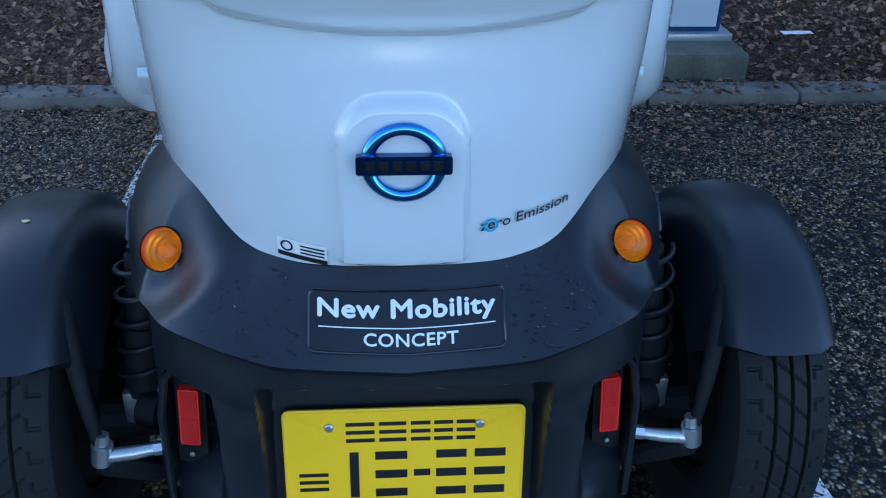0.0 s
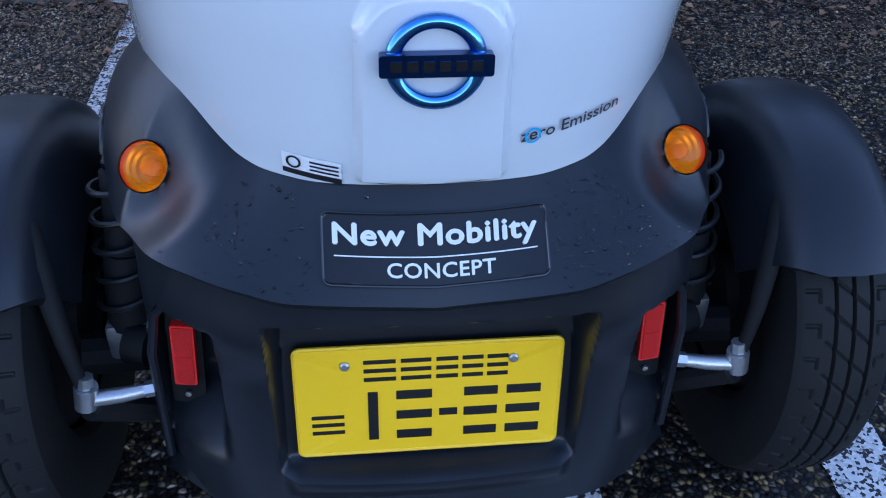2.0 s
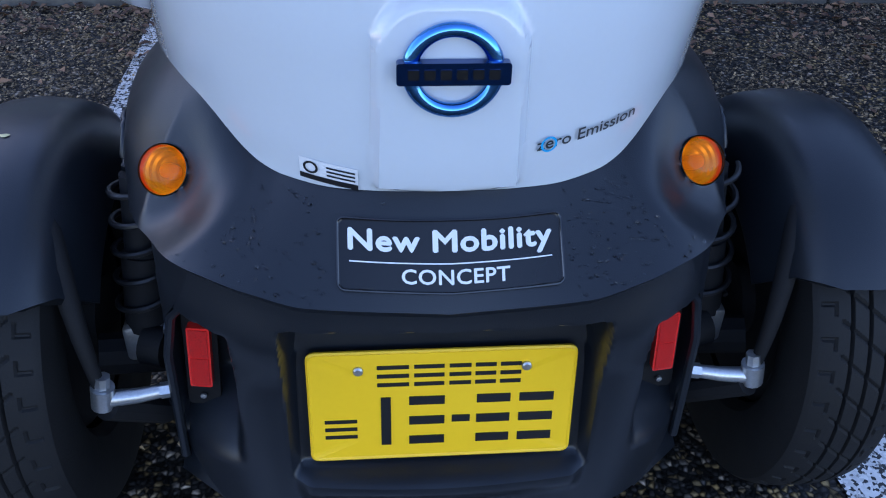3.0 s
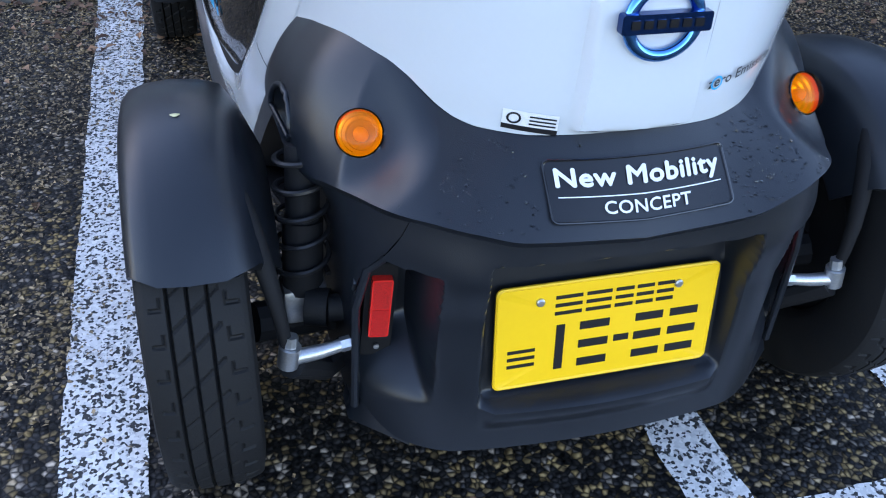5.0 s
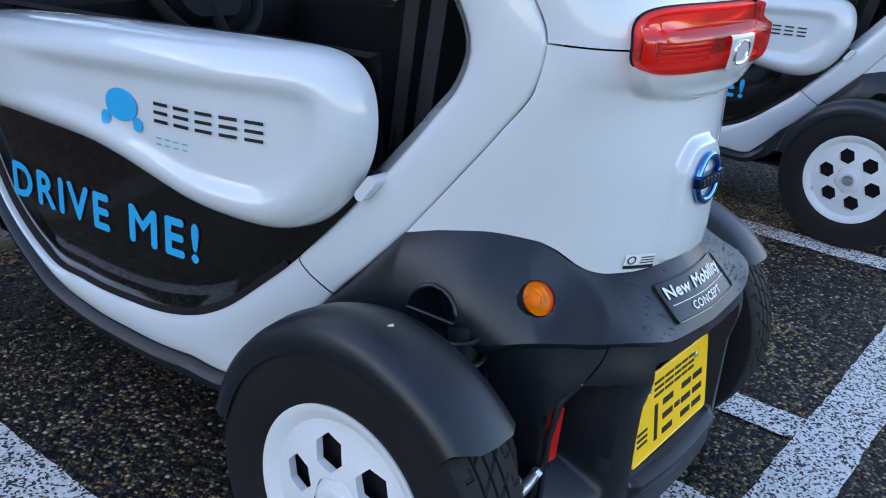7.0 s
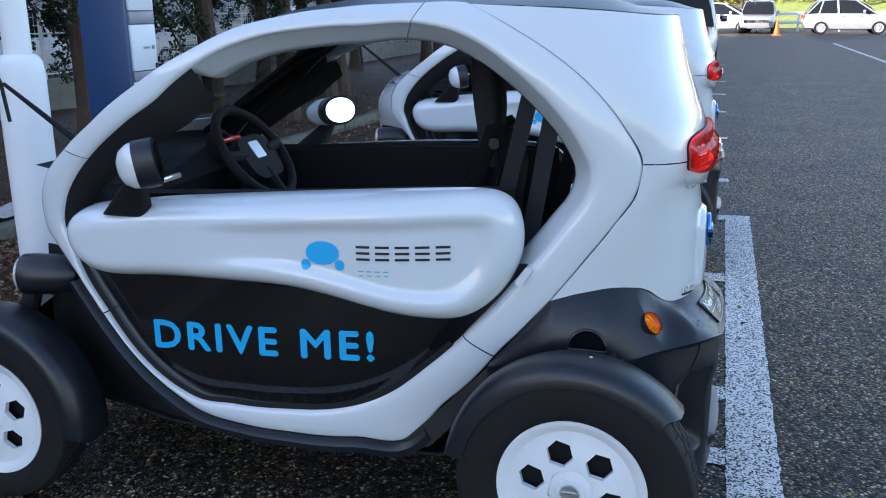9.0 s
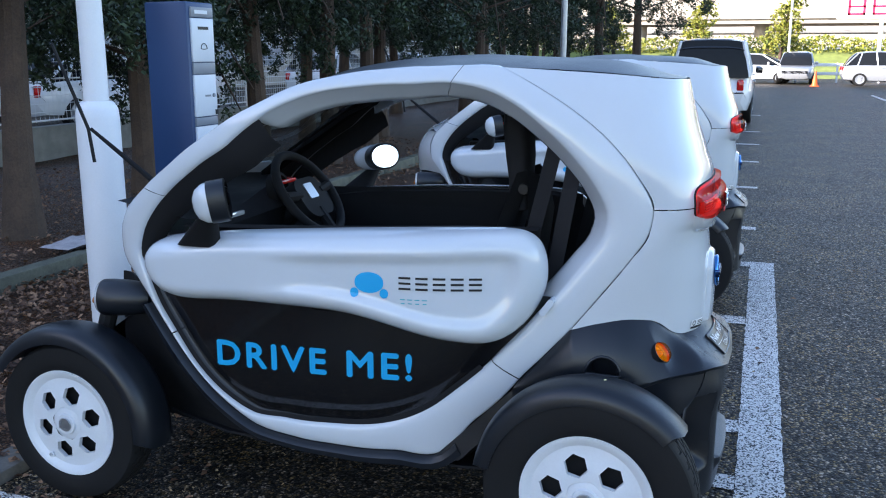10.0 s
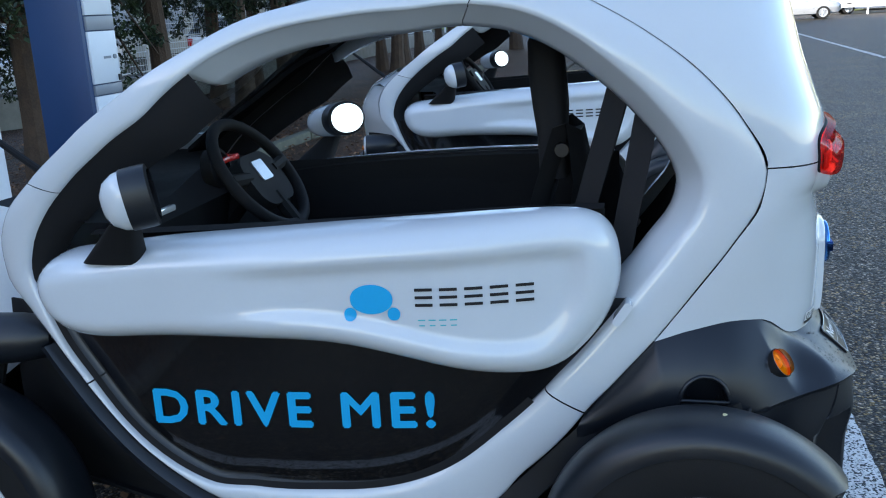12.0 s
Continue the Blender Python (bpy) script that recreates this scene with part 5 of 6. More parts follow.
def tail_lamp(parent):
    def end_t(z):
        lo, hi = 0.0, 1.0
        for _ in range(24):
            m = (lo + hi) / 2
            lo, hi = (m, hi) if rear_curve(z, m)[0] < 0.240 else (lo, m)
        return lo
    t_end = end_t(1.035)

    def on(u, z, off):
        """u from -1 to 1 across the lamp, off = height over the body."""
        t, sg = abs(u) * t_end, (1 if u >= 0 else -1)
        x, y = rear_curve(z, t)
        x2, y2 = rear_curve(z, t + 0.01)
        n = Vector((-(y - y2), x - x2, 0)).normalized()
        n = Vector((abs(n.x), -abs(n.y), 0))
        return Vector((sg * (x + n.x * off), y + n.y * off, z))

    def outline(k, n=96):
        """Rounded outline of the lamp, shrunk evenly towards its middle line; (u, v) with v from -1 to 1."""
        pts = []
        for i in range(n):
            q = 2 * math.pi * i / n
            c, d = math.cos(q), math.sin(q)
            u = math.copysign(abs(c) ** 0.42, c)
            v = math.copysign(abs(d) ** 0.62, d)
            pts.append((u * (1 - 0.20 * (1 - k)), v * k))
        return pts
    mid, high = 1.034, 0.051
    tilt = lambda u: 0.006 * (1 - u * u)

    def shell(rings, material, name, owner, label="", fill=True):
        bm, rows = bmesh.new(), []
        for k, off, cut in rings:
            row = []
            for u, v in outline(k):
                o = off - cut * sstep(0.22, 0.42, v)
                row.append(on(u, mid + tilt(u) + high * v, o))
            rows.append(row)
        vs = sheet(bm, rows, close_u=True)
        if fill:
            bm.faces.new(vs[-1])
        return part(name, bm, material, owner, label, 40)
    lamp = shell(((1.0, -0.006, 0), (1.0, 0.010, 0), (0.975, 0.024, 0.004), (0.94, 0.031, 0.008), (0.86, 0.034, 0.013), (0.70, 0.035, 0.015), (0.5, 0.035, 0.016), (0.42, 0.035, 0.016), (0.3, 0.035, 0.014), (0.15, 0.035, 0), (0.04, 0.035, 0)), LAMPRED, "tail_lamp", parent, "wide red tail lamp with a clear middle window")
    shell(((1.035, -0.006, 0), (1.035, 0.004, 0), (1.0, 0.007, 0), (0.99, -0.004, 0)), DARKPLASTIC, "lamp_gasket", lamp, "thin black gasket", False)
    shell(((0.985, -0.002, 0), (0.93, 0.003, 0), (0.80, 0.006, 0.002), (0.70, 0.0, 0.0), (0.3, 0.0, 0), (0.05, 0.0, 0)), LAMPBACK, "lamp_backing", lamp, "orange-red ribbed reflector")
    for i in range(6):
        v = -0.66 + 0.15 * i
        for sg in (-1, 1):
            bm = bmesh.new()
            tube(bm, [on(sg * (0.17 + 0.55 * k / 12), mid + high * v, 0.010) for k in range(13)], 0.0030, 6)
            part("lamp_rib", bm, LAMPBACK, lamp)
    for sg in (-1, 1):
        for i in range(5):
            bm = bmesh.new()
            u = sg * (0.77 + 0.03 * i)
            tube(bm, [on(u, mid + high * v, 0.010) for v in (-0.62, -0.45, -0.25, -0.05, 0.10)], 0.0028, 6)
            part("lamp_rib", bm, LAMPBACK, lamp)
    bm = bmesh.new()
    sheet(bm, [[on(-0.135 + 0.27 * i / 8, mid + high * v, o) for i in range(9)] for v, o in ((-0.90, 0.034), (-0.85, 0.0385), (-0.4, 0.0395), (0.05, 0.0395), (0.20, 0.0385), (0.24, 0.034))])
    window = part("reverse_window", bm, CLEARLENS, lamp, "clear reversing-lamp window")
    bm = bmesh.new()
    tube(bm, [on(0.075 * c * abs(c) ** -0.4 if c else 0, mid + high * (-0.33 + 0.36 * (d * abs(d) ** -0.4 if d else 0)), 0.040) for c, d in ((math.cos(q), math.sin(q)) for q in (2 * math.pi * (i + 0.5) / 24 for i in range(25)))], 0.0022, 6, False)
    part("window_ring", bm, CHROME, window, "bright ring in the window")


def badge(parent):
    y0 = back_y(0.80) - 0.016
    bm_m = Matrix.Translation((0, y0, 0.80)) @ Matrix.Rotation(radians(90 - 3), 4, "X")
    bm = bmesh.new()
    rows = []
    for a in (2 * math.pi * i / 48 for i in range(48)):
        rows.append([bm_m @ Vector(((0.040 + 0.0075 * math.cos(b)) * math.cos(a) * 1.04, (0.040 + 0.0075 * math.cos(b)) * math.sin(a), 0.004 + 0.006 * math.sin(b))) for b in (2 * math.pi * k / 10 for k in range(10))])
    sheet(bm, rows, True, True)
    ring = part("badge", bm, CHROMEBLUE, parent, "blue chrome ring badge with a dark cross bar", 60)
    bm = bmesh.new()
    prism(bm, round_rect(0.108, 0.022, 0.003, 3), facing(bm_m @ Matrix.Translation((0, 0, 0.014))), 0.012)
    part("badge_bar", bm, mat("dark_blue_chrome", (0.02, 0.06, 0.2), 0.15, 1.0, var=0.1), ring, "dark blue plain bar")
    for i in range(6):
        bm = bmesh.new()
        u = -0.038 + i * 0.0152
        prism(bm, round_rect(0.0105, 0.010, 0.001, 2), facing(bm_m @ Matrix.Translation((u, 0, 0.0152))), 0.002)
        part("bar", bm, GLOSSBLACK, ring)


def on_rear(x, z, off=0.0):
    t0, t1 = 0.0, 1.0
    for _ in range(24):
        tm = (t0 + t1) / 2
        t0, t1 = (tm, t1) if rear_curve(z, tm)[0] < abs(x) else (t0, tm)
    return Vector((x, rear_curve(z, t0)[1] - 0.002 - off, z))


def decals(parent):
    def slant(u, v):
        return on_rear(0.093 + u, 0.697 + v * 0.92 + u * 0.07, 0.004)
    letters(parent, "zero Emission", 0.118, slant, 1.0, 0.0003, mat("grey_print", (0.03, 0.035, 0.04), 0.4), "dark grey letter")
    bm = bmesh.new()
    for i in range(24):
        a, b = 2 * math.pi * i / 24, 2 * math.pi * (i + 1) / 24
        q = [(0.106 + r * math.cos(k), 0.703 + r * math.sin(k)) for r, k in ((0.0068, a), (0.0092, a), (0.0092, b), (0.0068, b))]
        bm.faces.new([bm.verts.new(on_rear(x, z, 0.0045)) for x, z in q])
    part("lettering_ring", bm, SKYBLUE, parent, "blue ring round a letter")
    for lo, hi, m, name in ((0.664, 0.684, LETTERWHITE, "sticker"), (0.657, 0.6635, INK, "sticker_band")):
        bm = bmesh.new()
        sheet(bm, [[on_rear(-0.155 + 0.062 * i / 6, lo - 0.004 + (hi - lo) * j / 3 - 0.004 * i / 6, 0.002) for i in range(7)] for j in range(4)])
        stick = part(name, bm, m, parent, "small white sticker with a black foot band" if name == "sticker" else "")
    bm = bmesh.new()
    for j in range(3):
        sheet(bm, [[on_rear(-0.126 + 0.030 * i / 3, 0.6635 + 0.005 * j + q - 0.004 * (0.5 + i / 6), 0.0032) for i in range(4)] for q in (0, 0.0022)])
    for i in range(16):
        a, b = 2 * math.pi * i / 16, 2 * math.pi * (i + 1) / 16
        bm.faces.new([bm.verts.new(on_rear(-0.143 + r * math.cos(k), 0.669 + r * math.sin(k), 0.0032)) for r, k in ((0.0055, a), (0.008, a), (0.008, b), (0.0055, b))])
    part("sticker_bars", bm, INK, parent)


def electric_car(at, label):
    car = thing("electric_car", label, "car", None, "electric cars")
    top = curve((0, 0.3, 0.6, 1), (1.368, 1.372, 1.385, 1.402))
    rear_shell(lambda t: panel_low(t), lambda t: 1.0225, car, "tailgate", "white tailgate with a raised badge plinth")
    rear_shell(lambda t: 1.0255, lambda t: top(t), car, "rear_quarter", "white upper rear body")
    tail_lamp(car)
    badge(car)
    decals(car)
    bumper(car)
    for s in (-1, 1):
        ring_piece("arch_panel", A_ROOF + GAP / 2, A_LOW + 2 * math.pi - GAP, s, car, "white rear arch panel")
        ring_piece("front_pillar", A_SILL + GAP, A_JOINT - GAP / 2, s, car, "white lower front pillar")
        ring_piece("pillar", A_JOINT + GAP / 2, A_ROOF - GAP / 2, s, car, "white screen pillar")
        ring_piece("sill", A_LOW + GAP, A_SILL - GAP, s, car, "white sill")
        sill_trim(car, s)
        door(car, s)
        wheel(car, 0.289, 0.138, s, s * 0.534, 0.0)
        wheel(car, 0.265, 0.125, s, s * 0.541, 1.686, 47)
        fender(car, s, 0.0, 0.281, 0.322, 41, 172, 0.462, 0.606)
        fender(car, s, 1.686, 0.265, 0.322, -9, 150, 0.475, 0.62)
        suspension(car, s)
    interior(car)
    front_end(car)
    car.matrix_basis = at
    return car


car = electric_car(Matrix.Identity(4), "small white two-seat electric car with open sides, parked at kerb")
second = copy_thing(car, pose(2.90, 0.0, 0))
second["label"] = "white two-seat electric car parked two bays along from its twin"

bm = bmesh.new()
top = bm.verts.new((0, 0, 0.0026))
ring = [bm.verts.new((0.0062 * math.cos(a) * (1 + 0.3 * math.sin(3 * a)), 0.0045 * math.sin(a), 0.0004)) for a in (2 * math.pi * i / 10 for i in range(10))]
for i in range(10):
    bm.faces.new((top, ring[i], ring[(i + 1) % 10]))
bm.faces.new(ring[::-1])
crumb = tagged(part("leaf_fragment", bm, mat("pale_yellow_leaf", (0.62, 0.56, 0.30), 0.7, var=0.2), None, "tiny pale yellow leaf fragment on the mudguard"), category="leaf")
crumb.matrix_basis = pose(-0.530, -0.030, 0.6055)

# ---- surroundings ----
CONCRETE = mat("weathered_concrete", (0.22, 0.22, 0.21), 0.85, var=0.3, scale=5, fine=90, bump=0.002)
MOSSY = mat("mossy_concrete", (0.11, 0.11, 0.08), 0.9, var=0.4, scale=9, fine=80, bump=0.003)
POSTWHITE = mat("white_painted_steel", (0.75, 0.76, 0.78), 0.4, var=0.05, scale=3)
GREYSTEEL = mat("galvanised_steel", (0.45, 0.46, 0.47), 0.45, 0.7, var=0.15)
NAVY = mat("dark_blue_sheet_metal", (0.012, 0.045, 0.13), 0.38, var=0.1, scale=3)
PANELWHITE = mat("pale_grey_panel", (0.66, 0.69, 0.73), 0.45, var=0.04)
PANELGREY = mat("grey_panel_strip", (0.22, 0.24, 0.27), 0.4, var=0.06)
BARK = mat("brown_bark", (0.075, 0.05, 0.035), 0.9, var=0.4, scale=6, fine=60, bump=0.012)
ORANGE = mat("orange_cone_plastic", (0.80, 0.12, 0.02), 0.5, var=0.1)
SIGNRED = mat("red_sign_paint", (0.72, 0.02, 0.08), 0.5, var=0.03)
CARGLASS = mat("dark_car_glass", (0.012, 0.014, 0.017), 0.08, var=0.1, spec=0.12)
SILVER = mat("silver_car_paint", (0.36, 0.38, 0.41), 0.3, 0.35, var=0.03, coat=0.8)
CARWHITE = mat("white_car_paint", (0.78, 0.79, 0.80), 0.3, var=0.02, coat=0.8)
TRUCKBLUE = mat("blue_tarpaulin", (0.02, 0.18, 0.55), 0.6, var=0.1)
BUILDING = mat("pale_beige_concrete", (0.36, 0.33, 0.285), 0.85, var=0.08, scale=0.4, fine=4)
PAPER = mat("white_paper_scrap", (0.75, 0.75, 0.75), 0.8, var=0.05)


def leaf_mat(name, dark, light, rough=0.55):
    m, n, l, b = nodes_of(name)
    g = n.new("ShaderNodeNewGeometry")
    c = ramp_node(n, l, g.outputs["Random Per Island"], ((0.0, dark), (0.75, [(x + y) / 2 for x, y in zip(dark, light)]), (1.0, light)))
    l.new(c, b.inputs["Base Color"])
    b.inputs["Roughness"].default_value = rough
    return m


EVERGREEN = leaf_mat("dark_evergreen_leaves", (0.010, 0.022, 0.012), (0.045, 0.075, 0.028))
HEDGE = leaf_mat("yellow_green_hedge_leaves", (0.10, 0.14, 0.02), (0.42, 0.38, 0.06))
DRYLEAF = leaf_mat("dry_fallen_leaves", (0.065, 0.030, 0.017), (0.38, 0.21, 0.115), 0.8)
CHIPS = leaf_mat("pale_leaf_crumbs", (0.055, 0.036, 0.022), (0.56, 0.40, 0.22), 0.8)


def flakes(name, spots, material, label, size, upright=0.25, kind="stuff", parent=None, curl=0.25):
    """Many small leaves in one mesh: spots are points, size(i) the length."""
    rnd = random.Random(len(spots) * 7 + len(name))
    vs, fs = [], []
    for i, p in enumerate(spots):
        s = size(rnd)
        a = rnd.uniform(0, 2 * math.pi)
        d = Vector((math.cos(a), math.sin(a), rnd.uniform(-upright, upright))).normalized() * s
        w = Vector((-math.sin(a), math.cos(a), rnd.uniform(-upright, upright) * 1.5)).normalized() * s * rnd.uniform(0.22, 0.38)
        c = Vector(p)
        up = Vector((0, 0, s * curl * rnd.uniform(0.1, 1)))
        k = len(vs)
        vs += [c - d * 0.5, c - d * 0.1 + w + up, c + d * 0.5, c - d * 0.1 - w + up]
        fs += [(k, k + 1, k + 2), (k, k + 2, k + 3)]
    me = bpy.data.meshes.new(name)
    me.from_pydata(vs, [], fs)
    me.materials.append(material)
    ob = new(name, me)
    ob.parent = parent
    if parent is None:
        tagged(ob, label, "leaves", "", kind)
    else:
        tagged(ob, label, "", "", kind)
    return ob


# raised bed with its edging
kerb = thing("kerb", "grey weathered concrete kerb along the planted bed", "kerb", None, "", "structure")
proto = None
for i in range(46):
    x = -8.0 + 0.6 * i
    if proto is None:
        bm = bmesh.new()
        box(bm, (0.003, 1.985, -0.05), (0.597, 2.125, 0.045), 0.014)
        proto = part("kerb_stone", bm, mat("dirty_kerb_concrete", (0.15, 0.135, 0.115), 0.9, var=0.35, scale=7, fine=90, bump=0.002), kerb)
        proto.location.x = x
    else:
        k = proto.copy()
        scene.collection.objects.link(k)
        k.location = (x, 0.002 * math.sin(i * 2.1), 0.003 * math.sin(i * 1.3))
bm, rows = bmesh.new(), []
for i in range(61):
    y = 2.10 + 7.6 * (i / 60) ** 1.4
    rows.append([(x, y, 0.02 + 0.03 * noise.noise((x * 0.7, y * 0.7, 0)) + 0.012 * noise.noise((x * 5, y * 5, 3)) + 0.02 * sstep(2.2, 5, y)) for x in (-14 + 0.3 * k for k in range(181))])
sheet(bm, rows)
soil = tagged(part("planting_bed", bm, SOIL, None, "bare brown soil under the trees strewn with leaves"), category="soil", kind="structure")
edging = thing("edging", "low mossy concrete edging in the bed", "kerb", None, "", "structure")
proto = None
for i in range(22):
    if proto is None:
        bm = bmesh.new()
        box(bm, (0.004, 3.78, -0.02), (0.996, 3.90, 0.14), 0.012)
        proto = part("edging_stone", bm, MOSSY, edging)
        proto.location.x = -4.0
    else:
        k = proto.copy()
        scene.collection.objects.link(k)
        k.location = (-4.0 + i, 0.004 * math.sin(i * 2.7), 0.004 * math.sin(i * 1.7))

rnd = random.Random(5)
spots = []
for i in range(24000):
    x, y = rnd.uniform(-4, 11), 2.12 + 5.5 * rnd.random() ** 1.5
    if i % 3 == 0:
        x, y = rnd.uniform(-2.0, 3.0), rnd.uniform(2.12, 3.8)
    if y < 2.95 and 0.2 < x < 1.9 and rnd.random() < 0.3:
        continue
    spots.append((x, y, 0.045 + 0.03 * noise.noise((x * 0.7, y * 0.7, 0)) + 0.02 * sstep(2.2, 5, y) + rnd.uniform(0, 0.015)))
flakes("fallen_leaves", spots, DRYLEAF, "brown fallen leaves lying thick on the soil", lambda r: r.uniform(0.014, 0.052), 0.6)
spots = []
for i in range(26000):
    x = rnd.uniform(-3.2, 6)
    y = 1.965 - 2.0 * rnd.random() ** 2.6 if i % 5 else rnd.uniform(-1.3, 1.95)
    spots.append((x, y, 0.004 + rnd.uniform(0, 0.004)))
for x0, x1, y0, y1, count, least in ((-2.6, -0.4, -1.2, 1.95, 90000, 0.20), (0.55, 2.6, 0.2, 1.97, 50000, 0.05)):
    for i in range(count):
        x, y = rnd.uniform(x0, x1), rnd.uniform(y0, y1)
        drift = noise.noise((x * 1.1 + 4, y * 2.6, 5.5)) + 0.5 * noise.noise((x * 5, y * 9, 1.5))
        if drift > least + rnd.uniform(-0.40, 0.2) and rnd.random() < (0.35 if -0.78 < x < 0 else 1):
            spots.append((x, y, 0.004 + rnd.uniform(0, 0.005)))
flakes("leaf_crumbs", spots, CHIPS, "tan leaf crumbs on the asphalt, thickest along the kerb", lambda r: 0.0035 + 0.011 * r.random() ** 2, 0.4)
spots = [(rnd.uniform(-2.5, 4.5), rnd.uniform(-1.5, 1.9), 0.006) for i in range(90)]
for i in range(3600):
    x, y = rnd.uniform(-3.2, 6.0), 2.12 - abs(rnd.gauss(0, 0.30))
    spots.append((x, y, 0.05 if y > 1.98 else 0.007 + rnd.uniform(0, 0.01)))
flakes("dry_leaves", spots, DRYLEAF, "single dry leaves lying on the asphalt", lambda r: r.uniform(0.014, 0.042), 0.3)

# charging post on its block
charger = thing("charging_station", "tall dark blue charging station with pale front panels", "charger")
bm = bmesh.new()
box(bm, (1.14, 2.352, 0.175), (1.38, 2.60, 1.69), 0.012)
body = part("cabinet", bm, NAVY, charger, "dark blue sheet-metal cabinet")
bm = bmesh.new()
box(bm, (1.10, 2.31, 0.148), (1.42, 2.64, 0.178), 0.004)
part("base_plate", bm, GREYSTEEL, charger, "steel base plate")
for z0, z1, m in ((1.615, 1.665, PANELGREY), (1.395, 1.610, PANELWHITE), (1.335, 1.390, PANELGREY), (1.120, 1.330, PANELWHITE), (1.075, 1.115, PANELGREY), (0.865, 1.070, PANELWHITE), (0.82, 0.86, PANELGREY), (0.20, 0.815, PANELWHITE)):
    bm = bmesh.new()
    box(bm, (1.165, 2.340, z0), (1.355, 2.356, z1), 0.003)
    pnl = part("front_panel", bm, m, charger, "pale grey panel" if m is PANELWHITE else "grey strip")
    if m is PANELWHITE and z1 < 1.4 and z0 > 0.8:
        bm = bmesh.new()
        box(bm, (1.335, 2.334, z0 + 0.005), (1.353, 2.341, z0 + 0.03))
        part("lock", bm, INK, pnl, "black lock")
        bm = bmesh.new()
        lathe(bm, ((0.010, 0), (0.010, 0.006), (0.0, 0.007)), Matrix.Translation((1.325, 2.340, (z0 + z1) / 2)) @ Matrix.Rotation(radians(90), 4, "X"), 14)
        part("knob", bm, PANELGREY, pnl)
        bm = bmesh.new()
        box(bm, (1.25, 2.3385, (z0 + z1) / 2 - 0.006), (1.30, 2.3405, (z0 + z1) / 2 + 0.004))
        part("label_bar", bm, PANELGREY, pnl)
    elif m is PANELWHITE and z0 > 1.3:
        bm = bmesh.new()
        box(bm, (1.215, 2.338, z1 - 0.055), (1.305, 2.341, z1 - 0.040))
        part("label_bar", bm, INK, pnl)
        bm = bmesh.new()
        tube(bm, [(1.26 + 0.03 * math.cos(a) * (1 if math.sin(a) < 0 else 0.85), 2.3385, 1.465 + 0.022 * (math.sin(a) if math.sin(a) > 0 else 0.3 * math.sin(a))) for a in (2 * math.pi * i / 24 for i in range(25))], 0.002, 5, False)
        part("pictogram", bm, INK, pnl, "small black outline of a car")
bm = bmesh.new()
box(bm, (1.19, 2.337, 1.632), (1.30, 2.341, 1.65))
part("label_bar", bm, PANELWHITE, body)
bm = bmesh.new()
box(bm, (0.98, 2.14, -0.02), (1.44, 2.78, 0.15), 0.02)
tagged(part("concrete_block", bm, MOSSY, None, "mossy concrete block under the charging station"), category="plinth")

# white post with a stepped foot
post = thing("white_post", "thick white painted steel post with a stepped foot", "post", pose(0.47, 2.37, 0))
bm = bmesh.new()
lathe(bm, ((0.092, 0.0), (0.092, 1.16), (0.088, 1.20), (0.075, 1.225), (0.058, 1.235)), Matrix.Identity(4), 32)
part("post_foot", bm, POSTWHITE, post, "thick lower length of the post", 40)
bm = bmesh.new()
lathe(bm, ((0.053, 1.225), (0.050, 2.2), (0.045, 5.2), (0.0, 5.21)), Matrix.Identity(4), 28)
part("post_shaft", bm, POSTWHITE, post)
bm = bmesh.new()
lathe(bm, ((0.06, 0.0), (0.055, 3.0), (0.045, 7.0), (0.0, 7.01)), Matrix.Translation((13.3, 3.0, 0.02)), 20)
tagged(part("lamp_pole", bm, GREYSTEEL, None, "slim grey steel pole beside the parking bays"), category="pole")
bm = bmesh.new()
rows = [[(1.78 + 0.02 * i + 0.012 * noise.noise((i, j, 2)), 2.62 + 0.012 * j + 0.01 * noise.noise((i, j, 9)), 0.085 + 0.006 * abs(noise.noise((i * 0.9, j * 0.9, 4)))) for i in range(8)] for j in range(5)]
sheet(bm, rows)
tagged(part("paper_scrap", bm, PAPER, None, "crumpled scrap of white paper on the soil"), category="litter")
bm = bmesh.new()
rows = [[(2.18 + 0.055 * i + 0.03 * noise.noise((i, j, 12)), 4.16 + 0.05 * j + 0.03 * noise.noise((i, j, 19)), 0.085 + 0.07 * abs(noise.noise((i * 0.7, j * 0.8, 14))) * sstep(0, 3, min(i, 9 - i))) for i in range(10)] for j in range(6)]
sheet(bm, rows)
thicken(bm, 0.004)
tagged(part("cardboard_scrap", bm, mat("faded_cardboard", (0.42, 0.38, 0.38), 0.9, var=0.35, scale=14), None, "torn faded cardboard lying behind the mossy edging"), category="litter")


